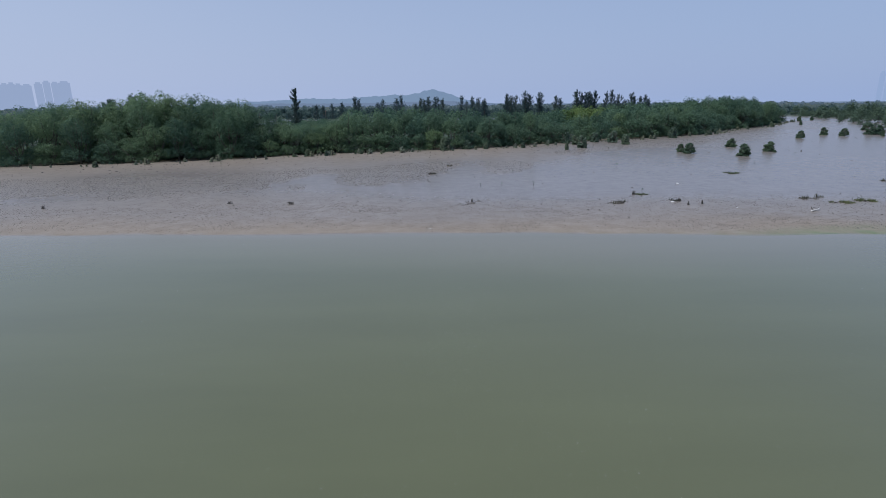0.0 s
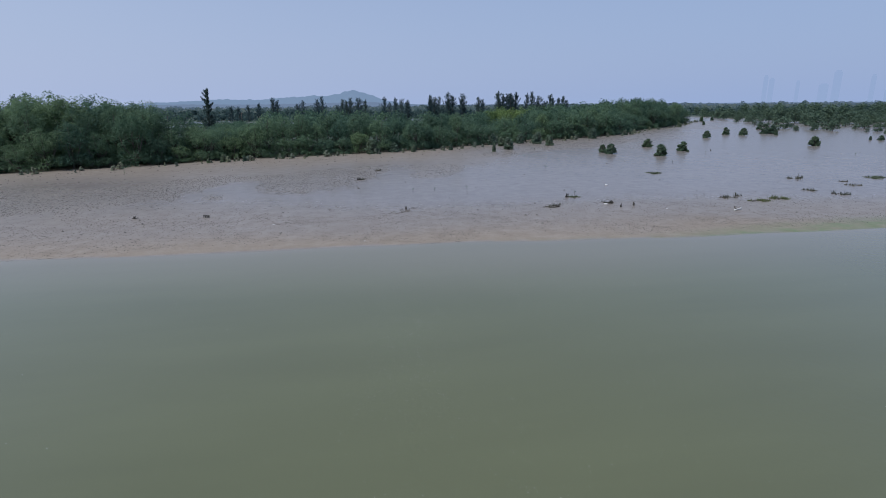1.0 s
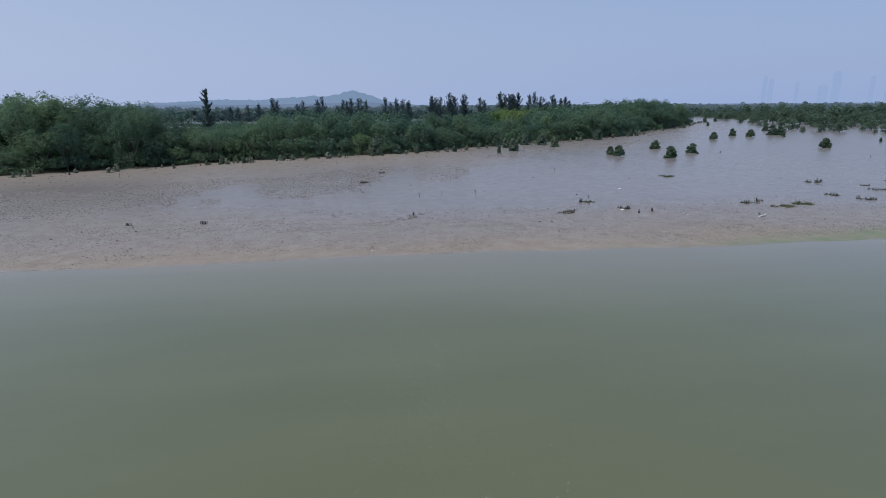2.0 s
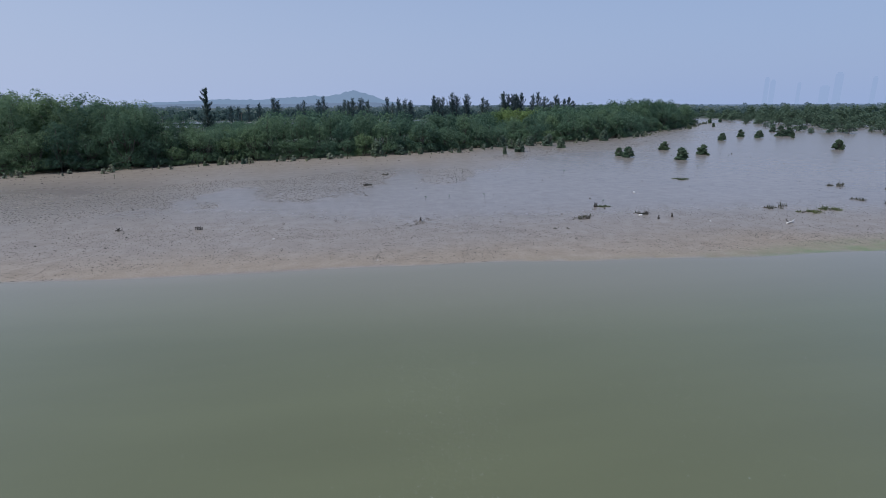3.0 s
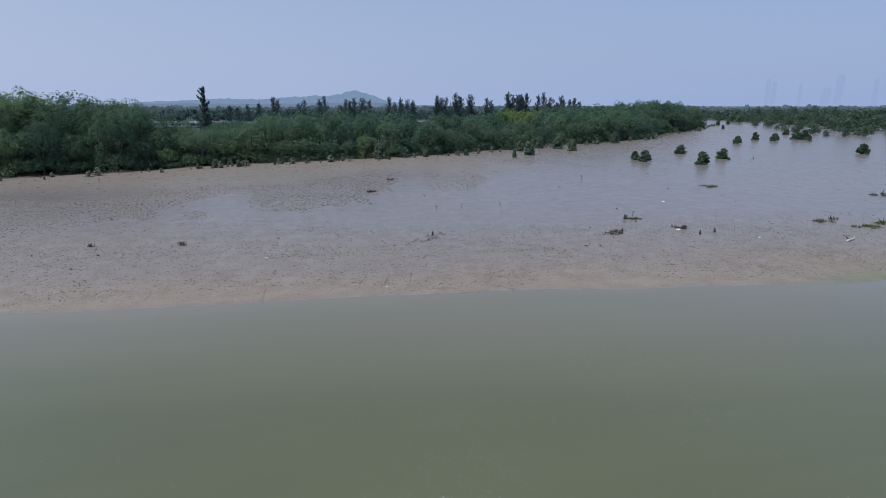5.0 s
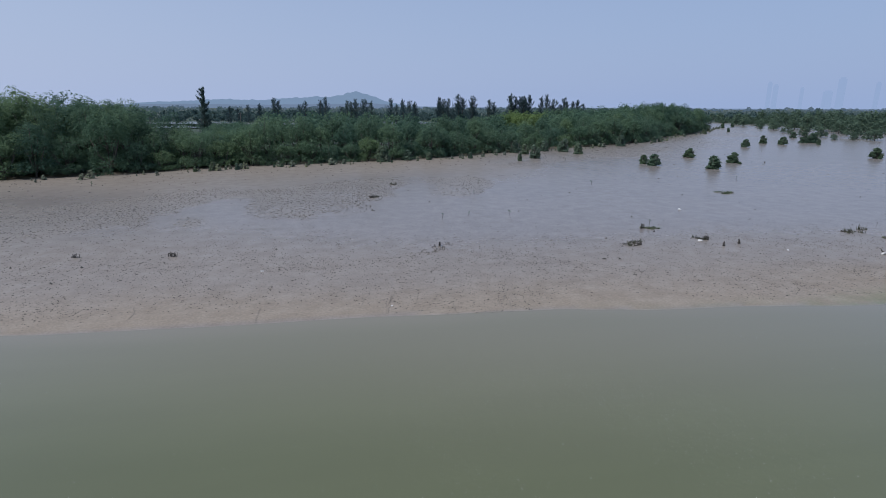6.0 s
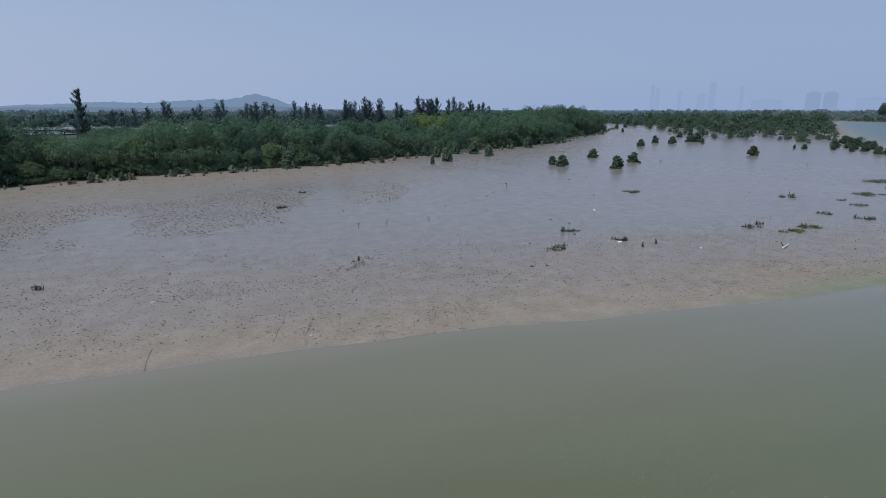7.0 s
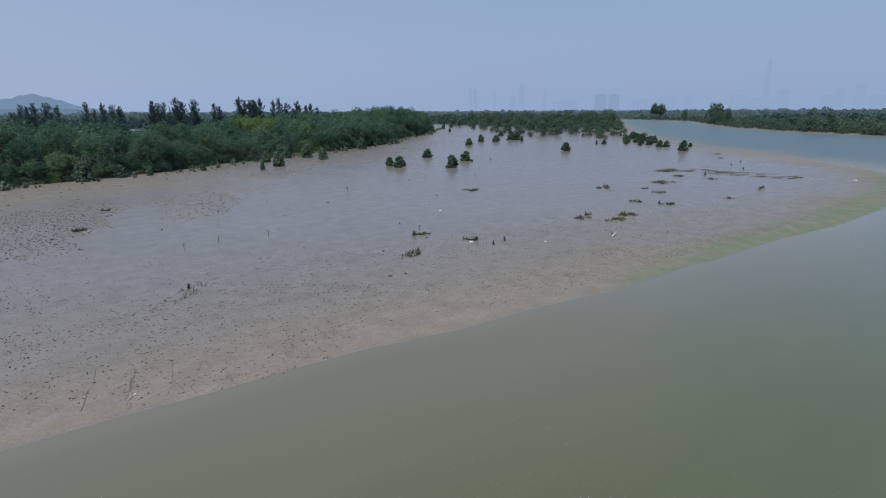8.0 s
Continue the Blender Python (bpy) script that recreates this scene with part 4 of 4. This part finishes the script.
def tower(x, y, top, w, mat, group, taper=1.0, steps=1):
    """A far high-rise: stepped shaft with a crown and a lower podium."""
    root = thing("tower_building", "pale blue high-rise tower dissolving in haze" if mat is M_TOWER else "high-rise slab standing blue in the haze", "tower", group)
    d = min(w, 45) * 0.8
    # one closed shaft that steps in towards its crown
    v, f = [], []
    levels = [(-2.0, 1.3), (min(top * 0.14, 14), 1.3), (min(top * 0.14, 14) + 0.5, 1.0)]
    for k in range(1, steps + 1):
        levels.append((top * 0.94 * k / steps, 1 - (1 - taper) * k / steps))
    levels += [(top * 0.945, taper * 0.66), (top, taper * 0.62)]
    for z, k in levels:
        v += [(-w / 2 * k, -d / 2 * k, z), (w / 2 * k, -d / 2 * k, z), (w / 2 * k, d / 2 * k, z), (-w / 2 * k, d / 2 * k, z)]
    for q in range(len(levels) - 1):
        f += [(q * 4 + m, q * 4 + (m + 1) % 4, q * 4 + 4 + (m + 1) % 4, q * 4 + 4 + m) for m in range(4)]
    q = len(levels) * 4
    f += [(3, 2, 1, 0), (q - 4, q - 3, q - 2, q - 1)]
    part("shaft", mesh_of("shaft", v, f, mat), root)
    root.matrix_basis = pose(x, y, 0, 0, 0, -math.degrees(math.atan2(x, y)))


CITY = [(2687, 3246, 176, 26), (2714, 3224, 159, 30), (2823, 3128, 138, 21), (2923, 3034, 116, 51), (2969, 2988, 193, 42), (3092, 2861, 163, 25), (3191, 2749, 76, 175),
        (3349, 2552, 118, 79), (3403, 2479, 117, 74), (3527, 2298, 83, 180), (3598, 2184, 97, 107), (3673, 2055, 106, 68), (3805, 1795, 102, 96), (3865, 1661, 85, 183),
        (3909, 1555, 132, 74), (3989, 1332, 93, 83), (4008, 1272, 132, 53), (4036, 1179, 156, 52), (4059, 1097, 88, 76)]
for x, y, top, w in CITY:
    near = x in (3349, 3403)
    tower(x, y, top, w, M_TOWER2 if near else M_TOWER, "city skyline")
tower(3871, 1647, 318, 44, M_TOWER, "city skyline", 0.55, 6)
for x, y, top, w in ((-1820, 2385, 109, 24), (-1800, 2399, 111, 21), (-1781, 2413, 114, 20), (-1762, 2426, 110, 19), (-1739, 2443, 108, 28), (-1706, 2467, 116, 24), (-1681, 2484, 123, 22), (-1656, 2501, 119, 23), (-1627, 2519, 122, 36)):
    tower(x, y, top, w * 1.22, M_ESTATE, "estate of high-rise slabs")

# ---- reeds, grass mats, snags and litter on the mud ----


def tuft(seed, w, d, h, n, mat, name, label, category, group, lean=0.35, litter=True):
    """A patch of blades of its own size, denser towards its middle."""
    rng = np.random.RandomState(seed)
    root = thing(name, label, category, group)
    around = rng.uniform(0, 6.283, n)
    out = rng.uniform(0, 1, n) ** 0.6 * (0.75 + 0.25 * np.sin(around * 3 + seed) * np.sin(around * 2 - seed))
    heart = rng.uniform(-0.5, 0.5, (3 + int(3 * w), 2)) * np.array([w * 0.8, d * 0.8])
    pick = heart[rng.randint(0, len(heart), n)]
    x, y = pick[:, 0] + np.cos(around) * out * w * 0.2, pick[:, 1] + np.sin(around) * out * d * 0.22
    x, y = np.clip(x, -w / 2, w / 2), np.clip(y, -d / 2, d / 2)
    hh = h * (0.15 + 0.75 * rng.uniform(0, 1, n) ** 2.2 + 0.7 * (rng.uniform(0, 1, n) > 0.97)) * (1 - 0.4 * (np.abs(x) / (w / 2)))
    a = rng.uniform(0, 6.283, n)
    bw = rng.uniform(0.012, 0.028, n)
    lx, ly = np.cos(a + 1.57) * hh * rng.uniform(0, lean, n), np.sin(a + 1.57) * hh * rng.uniform(0, lean, n)
    v, f = [], []
    for k in range(n):
        b = len(v)
        cx, cy = math.cos(a[k]) * bw[k], math.sin(a[k]) * bw[k]
        v += [(x[k] - cx, y[k] - cy, -0.03), (x[k] + cx, y[k] + cy, -0.03), (x[k] + lx[k] * 0.4 + cx * 0.8, y[k] + ly[k] * 0.4 + cy * 0.8, hh[k] * 0.6),
              (x[k] + lx[k] * 0.4 - cx * 0.8, y[k] + ly[k] * 0.4 - cy * 0.8, hh[k] * 0.6), (x[k] + lx[k], y[k] + ly[k], hh[k])]
        f += [(b, b + 1, b + 2, b + 3), (b + 3, b + 2, b + 4)]
    tagged(part("grass", mesh_of("grass", v, f, mat), root), kind="stuff")
    if not litter:
        return root
    # matted stalks at the foot
    v, f = [], []
    for k in range(7):
        a0, r = rng.uniform(0, 6.283), rng.uniform(0.2, 0.9)
        px, py = math.cos(a0) * r * w * 0.4, math.sin(a0) * r * d * 0.4
        tube(v, f, [(px - 0.2, py - 0.08, 0.0), (px, py, 0.035), (px + 0.2, py + 0.05, 0.0)], [0.012, 0.03, 0.012], 5)
    tagged(part("stalks", mesh_of("stalks", v, f, M_TWIG), root), kind="stuff")
    return root


REEDS = [(50.4, 55.6, 2.0, 0.45), (51.6, 56.0, 0.9, 0.5), (45.2, 47.7, 1.6, 0.4), (45.9, 45.2, 1.9, 0.5), (34.6, 45.9, 1.7, 0.45), (36.0, 46.2, 0.8, 0.55), (54.0, 43.0, 1.0, 0.35),
         (52.1, 49.7, 2.0, 0.35), (53.7, 52.3, 1.0, 0.35), (67.7, 51.9, 1.3, 0.4), (22.7, 45.6, 1.1, 0.45), (17.5, 44.9, 1.9, 0.4), (1.2, 65.8, 1.2, 0.5), (3.8, 74.1, 1.2, 0.5)]
MATS = [(38.6, 44.2, 1.9, 0.4), (36.1, 43.7, 2.2, 0.3), (72.2, 60.4, 4.2, 0.3), (59.8, 53.9, 3.4, 0.3), (67.2, 56.1, 2.0, 0.3), (21.0, 49.0, 1.5, 0.22), (38.0, 63.6, 2.4, 0.25), (107.0, 71.0, 2.4, 0.25), (98.5, 66.0, 1.0, 0.3), (75.3, 54.3, 2.0, 0.25)]
for k, (x, y, w, h) in enumerate(REEDS):
    o = tuft(500 + k, w, w * 0.8, h * 0.9, int(70 * w), M_GRASS, "reed_tuft", "sparse tuft of dull grey-green reeds in mud", "reeds", "tufts on the mud", 1.0)
    o.matrix_basis = pose(x, y, ground_z(x, y), 0, 0, rnd.uniform(-30, 30))
for k, (x, y, w, h) in enumerate(MATS):
    o = tuft(540 + k, w, w * 0.7, h * 0.9, int(190 * w), M_MAT, "grass_mat", "low mat of yellow-green grass on mud", "grass", "grass mats on the mud", 1.6)
    o.matrix_basis = pose(x, y, ground_z(x, y), 0, 0, rnd.uniform(-12, 12))
for k, (x, y, w) in enumerate(((75.8, 58.6, 2.4), (76.0, 55.8, 2.8), (76.3, 53.2, 3.0), (76.6, 50.6, 3.0), (77.2, 48.2, 2.8), (77.6, 46.4, 2.0), (72.3, 61.4, 2.8))):
    o = tuft(570 + k, w * 1.2, w * 2.3, 0.12, 1000, M_STRAW, "dead_grass_mat", "flat mat of dead brown grass on mud", "grass", "grass mats on the mud", 1.6, False)
    o.matrix_basis = pose(x, y, ground_z(x, y), 0, 0, 90)


def snag(seed, w, h, n):
    """A dark heap of broken mangrove twigs."""
    rng = np.random.RandomState(seed)
    root = thing("twig_snag", "dark heap of broken twigs stuck in mud", "driftwood", "twig snags")
    v, f = [], []
    for k in range(n):
        x, y, a = rng.normal() * w * 0.25, rng.normal() * w * 0.12, rng.uniform(0, 6.283)
        l, hh = rng.uniform(0.15, 0.5) * w * 0.5, rng.uniform(0.25, 1.0) * h
        tube(v, f, [(x, y, -0.05), (x + math.cos(a) * l * 0.5, y + math.sin(a) * l * 0.5, hh * 0.7), (x + math.cos(a) * l, y + math.sin(a) * l, hh)], [0.026, 0.018, 0.008], 4)
    part("twigs", mesh_of("twigs", v, f, M_TWIG), root)
    pos = np.stack([rng.normal(size=22) * w * 0.25, rng.normal(size=22) * w * 0.13, rng.uniform(0.05, 0.8, 22) * h], 1)
    pv, pf = sprays(rng, pos, rng.normal(size=(22, 3)), rng.uniform(0.04, 0.08, 22), 0.5)
    part("dead_leaves", mesh_of("dead_leaves", pv, pf, M_LUMP), root)
    return root


SNAGS = [(4.75, 46.3, 0.22, 0.34), (62.9, 44.0, 1.7, 0.45), (64.2, 44.3, 0.9, 0.4), (71.1, 54.5, 0.8, 0.75), (20.2, 49.0, 0.6, 0.5), (24.3, 44.0, 0.45, 0.5), (22.9, 43.6, 0.3, 0.42), (-16.8, 46.7, 0.7, 0.3), (-32.4, 45.6, 0.7, 0.35),
         (-11.3, 46.2, 1.1, 0.35), (1.1, 65.5, 0.9, 0.4), (82.9, 54.9, 0.6, 0.5), (87.7, 58.9, 0.8, 0.3), (93.4, 60.1, 0.6, 0.4), (64.8, 90.7, 0.4, 0.3), (17.6, 44.6, 0.9, 0.3), (22.9, 45.3, 0.9, 0.35)]
for k, (x, y, w, h) in enumerate(SNAGS):
    w, h = w * 0.55, h * 0.85
    snag(600 + k, w, h, 9 + int(8 * w)).matrix_basis = pose(x, y, ground_z(x, y), 0, 0, rnd.uniform(-40, 40))


def seedling(seed):
    rng = np.random.RandomState(seed)
    root = thing("mangrove_seedling", "thin mangrove seedling standing in wet mud", "seedling", "seedlings on the mud")
    v, f = [], []
    tube(v, f, [(0, 0, -0.05), (0.01, 0.01, 0.3), (0.03, 0, 0.62)], [0.022, 0.018, 0.01], 5)
    stem = part("stem", mesh_of("stem", v, f, M_TWIG, True), root)
    pos = np.stack([rng.normal(size=16) * 0.07, rng.normal(size=16) * 0.07, rng.uniform(0.3, 0.68, 16)], 1)
    pv, pf = sprays(rng, pos, rng.normal(size=(16, 3)) + np.array([0, 0, 0.6]), rng.uniform(0.04, 0.08, 16), 0.5)
    part("leaves", mesh_of("leaves", pv, pf, M_BUSH), stem)
    return root


sprouts = [seedling(650 + k) for k in range(4)]
for x, y in ((13.7, 74.1), (11.3, 65.7), (6.3, 54.8), (8.6, 55.5), (11.9, 55.1), (21.5, 50.2), (-29, 77.2), (33.5, 97), (38, 104), (60.2, 85.5), (75, 88), (104, 86), (80, 76), (26, 70.5), (45.5, 72), (84.5, 66), (92, 70)):
    place(rnd.choice(sprouts), x, y, rnd.uniform(0.5, 0.9), rnd.uniform(0, 360))
retire(sprouts)

# a thin line of root stubs and weed on the near mud
for k, (x, y, w, h, n) in enumerate(((2.2, 44.0, 0.6, 0.12, 40), (2.8, 44.4, 0.7, 0.16, 70), (3.5, 44.8, 0.8, 0.2, 110), (4.1, 45.3, 0.8, 0.26, 130), (4.7, 45.9, 0.8, 0.3, 140), (5.2, 46.4, 0.7, 0.24, 90), (5.5, 43.0, 0.5, 0.14, 36),
                                  (6.0, 45.0, 0.6, 0.14, 40), (8.3, 43.7, 0.8, 0.12, 40), (-4.4, 42.9, 0.9, 0.13, 60), (-5.2, 42.5, 0.8, 0.13, 50), (-7.3, 44.5, 0.9, 0.12, 40))):
    o = tuft(700 + k, w * 1.7, w * 1.5, h * 0.52, int(n * 0.5), M_ROOTS, "weed_patch", "sparse dark weed and root stubs on mud", "weed", "weeds on the near mud", 0.5, False)
    o.matrix_basis = pose(x, y, ground_z(x, y), 0, 0, 35)


def drift_log(x, y, turn, ln):
    root = thing("driftwood_log", "bleached forked driftwood log lying on mud", "driftwood")
    v, f = [], []
    tube(v, f, [(-ln / 2, 0, 0.03), (-ln * 0.2, 0.03, 0.07), (ln * 0.2, -0.02, 0.1), (ln / 2, 0.04, 0.2)], [0.06, 0.075, 0.06, 0.035], 8)
    trunk = part("trunk", mesh_of("trunk", v, f, M_DRIFT, True), root)
    v, f = [], []
    tube(v, f, [(-ln * 0.15, 0.02, 0.08), (-ln * 0.28, 0.12, 0.2), (-ln * 0.3, 0.2, 0.36)], [0.05, 0.04, 0.02], 6)
    part("stub", mesh_of("stub", v, f, M_TWIG, True), trunk, "dark broken branch stub")
    root.matrix_basis = pose(x, y, ground_z(x, y), 0, 0, turn)


drift_log(31.6, 40.4, 20, 1.05)


def float_bit(x, y, s):
    """A broken piece of foam float."""
    bm = bmesh.new()
    bmesh.ops.create_cube(bm, size=1.0)
    bmesh.ops.scale(bm, vec=(0.42 * s, 0.24 * s, 0.14 * s), verts=bm.verts)
    bmesh.ops.bevel(bm, geom=bm.edges[:], offset=0.035 * s, segments=2, affect="EDGES")
    rr = random.Random(int(x * 10))
    for vv in bm.verts:
        vv.co += Vector((rr.uniform(-1, 1), rr.uniform(-1, 1), rr.uniform(-1, 1))) * 0.012 * s
    me = bpy.data.meshes.new("foam_block")
    bm.to_mesh(me)
    bm.free()
    me.materials.append(M_FOAMBIT)
    ob = tagged(new("foam_block", me), "broken white foam block washed onto the mud", "litter", "foam litter")
    ob.matrix_basis = pose(x, y, ground_z(x, y) + 0.05 * s, 4, -6, x * 30)


for x, y, s in ((22.2, 45.0, 0.7), (79.9, 40.2, 1.1), (27.4, 55.5, 0.7), (-5.6, 42.4, 0.4), (1.0, 36.4, 0.22), (26.2, 42.0, 0.4), (-20.0, 92.2, 0.7)):
    float_bit(x, y, s)

# ---- breathing roots, mud lumps and rills ----


def scatter_lumps(name, label, spots, mat, seed, r0, r1, h0, h1, long=1.5):
    """Small uneven lumps and stubs, each a low five-sided mound of its own."""
    rng = np.random.RandomState(seed)
    n = len(spots)
    z = level(spots[:, 0], spots[:, 1])[0]
    r = r0 + (r1 - r0) * rng.uniform(0, 1, n) ** 2
    h = h0 + (h1 - h0) * rng.uniform(0, 1, n) ** 2
    turn = rng.uniform(-0.6, 0.6, n)
    st = rng.uniform(1.0, long, n)
    v = np.zeros((n, 6, 3))
    for j in range(5):
        a = j * 2 * math.pi / 5
        w = rng.uniform(0.6, 1.3, n)
        lx, ly = math.cos(a) * r * w * st, math.sin(a) * r * w
        v[:, j] = np.stack([spots[:, 0] + lx * np.cos(turn) - ly * np.sin(turn), spots[:, 1] + lx * np.sin(turn) + ly * np.cos(turn), z - 0.015], 1)
    v[:, 5] = np.stack([spots[:, 0] + rng.normal(size=n) * r * 0.3, spots[:, 1] + rng.normal(size=n) * r * 0.3, z + h], 1)
    b = (np.arange(n) * 6)[:, None]
    faces = np.concatenate([b + np.array([[j, (j + 1) % 5, 5]]) for j in range(5)])
    return tagged(new(name, mesh_of(name, v.reshape(-1, 3).tolist(), faces.tolist(), mat)), label, "mud lumps", kind="stuff")


lump_rng = np.random.RandomState(31)
n = 175000
x, y = lump_rng.uniform(-60, 90, n), 34.5 + 30 * lump_rng.uniform(0, 1, n) ** 1.35
lev = level(x, y)
dens = smooth(0.6, 4.0, lev[5] + wob(x, y, 2.5, 41) * 1.5) * smooth(24, 7, lev[5] + wob(x, y, 6, 42) * 3) * (0.4 + 0.6 * smooth(-0.3, 0.7, wob(x, y, 1.1, 43))) * (0.15 + 0.85 * smooth(60, 18, x))
keep = lump_rng.uniform(0, 1, n) < dens
scatter_lumps("mud_lumps", "small dark lumps and root stubs strewn over mud", np.stack([x, y], 1)[keep], M_LUMP, 32, 0.011, 0.036, 0.01, 0.045, 3.4)
gx, gy = np.meshgrid(np.arange(-66, 72, 0.23), np.arange(46, 127, 0.27))
n = gx.size
x, y = gx.ravel() + lump_rng.uniform(-0.15, 0.15, n), gy.ravel() + lump_rng.uniform(-0.17, 0.17, n)
lev = level(x, y)
dens = smooth(0.15, 0.95, lev[4]) * (0.62 + 0.38 * smooth(-0.7, 0.5, wob(x, y, 2.2, 45))) * (1 - 0.55 * smooth(4, 9, x) + 0.15 * smooth(16, 22, x))
keep = lump_rng.uniform(0, 1, n) < dens
scatter_lumps("breathing_roots", "dense field of short dark mangrove breathing roots", np.stack([x, y], 1)[keep], M_STUBS, 33, 0.04, 0.1, 0.02, 0.06, 2.6)
n = 13000
x, y = lump_rng.uniform(-60, 120, n), lump_rng.uniform(38, 190, n)
lev = level(x, y)
keep = (lev[5] > 5) & (lump_rng.uniform(0, 1, n) < 0.1 + 0.9 * smooth(20, 6, lev[6])) & ~inside(x, y, FOREST)
scatter_lumps("scattered_stubs", "scattered dark stubs and debris on wet mud", np.stack([x, y], 1)[keep], M_LUMP, 34, 0.03, 0.11, 0.03, 0.12, 2.6)


def rill(x0, y0, x1, y1, seed):
    """A narrow drainage cut that winds down towards the water."""
    rng = np.random.RandomState(seed)
    v, f = [], []
    ln = math.hypot(x1 - x0, y1 - y0)
    ux, uy = (x1 - x0) / ln, (y1 - y0) / ln
    steps = max(8, int(ln / 0.09))
    side = 0.0
    for k in range(steps):
        t = k / (steps - 1)
        side = side * 0.86 + rng.normal() * 0.035
        px, py = x0 + ux * ln * t - uy * side, y0 + uy * ln * t + ux * side
        w = (0.003 + 0.006 * math.sin(math.pi * (0.08 + 0.84 * t))) * rng.uniform(0.5, 1.4)
        z = ground_z(px, py)
        v += [(px - uy * w, py + ux * w, z + 0.011), (px, py, z + 0.004), (px + uy * w, py - ux * w, z + 0.011)]
        if k:
            b = k * 3
            f += [(b - 3, b - 2, b + 1, b), (b - 2, b - 1, b + 2, b + 1)]
    tagged(new("drainage_rill", mesh_of("drainage_rill", v, f, M_RILL, True)), "narrow dark drainage rill winding down the mud", "rill", "rills at the waterline", "structure")


RILLS = [(1.3, 38.4, 0.8, 35.8), (2.6, 39.1, 2.0, 36.1), (-0.2, 37.6, -0.4, 36.2), (3.8, 36.6, 3.8, 35.4), (6.6, 37.5, 6.3, 36.5), (6.0, 36.5, 5.9, 35.8), (6.5, 36.3, 6.3, 35.4), (2.7, 36.1, 2.5, 35.5), (-17.1, 38.2, -17.2, 36.3), (-10.4, 38.0, -10.1, 36.2), (-4.8, 37.1, -4.8, 35.2), (1.0, 37.7, 0.7, 35.5), (3.7, 36.2, 3.7, 34.9), (6.9, 38.1, 6.3, 36.3), (0.2, 39.2, -0.0, 37.9), (8.7, 37.5, 8.3, 36.0)]
for k, ends in enumerate(RILLS):
    rill(*ends, 800 + k)

# ---- flecks of foam afloat ----
fr = np.random.RandomState(77)
n = 110000
fx, fy = fr.uniform(-14, 30, n), fr.uniform(7, 33, n)
keep = fr.uniform(0, 1, n) < 0.004 + (0.02 * np.exp(-((fx - 5) / 9.0) ** 2) + 0.75 * np.exp(-(((fx - 4.2 - 0.22 * np.maximum(fy - 19, 0)) / 4.6) ** 2)) * smooth(-0.5, 0.8, wob(fx, fy, 1.3, 51)) * (0.12 + 0.88 * smooth(14, 19, fy))) * smooth(33, 30, fy)
fx, fy = fx[keep], fy[keep]
v, f = [], []
for k in range(len(fx)):
    r = (0.004 + 0.0065 * fr.uniform() ** 4) * float(np.interp(fy[k], [21, 27], [1.25, 1.15]))
    b = len(v)
    for j in range(6):
        a = j * math.pi / 3
        v.append((fx[k] + math.cos(a) * r * fr.uniform(0.7, 1.3), fy[k] + math.sin(a) * r * fr.uniform(0.7, 1.3), 0.003))
    v.append((fx[k], fy[k], 0.003 + r * 0.5))
    f += [(b + j, b + (j + 1) % 6, b + 6) for j in range(6)]
tagged(new("foam_flecks", mesh_of("foam_flecks", v, f, M_SPECK)), "tiny pale foam flecks drifting on the water", "foam", kind="stuff")
retire(green_bushes)
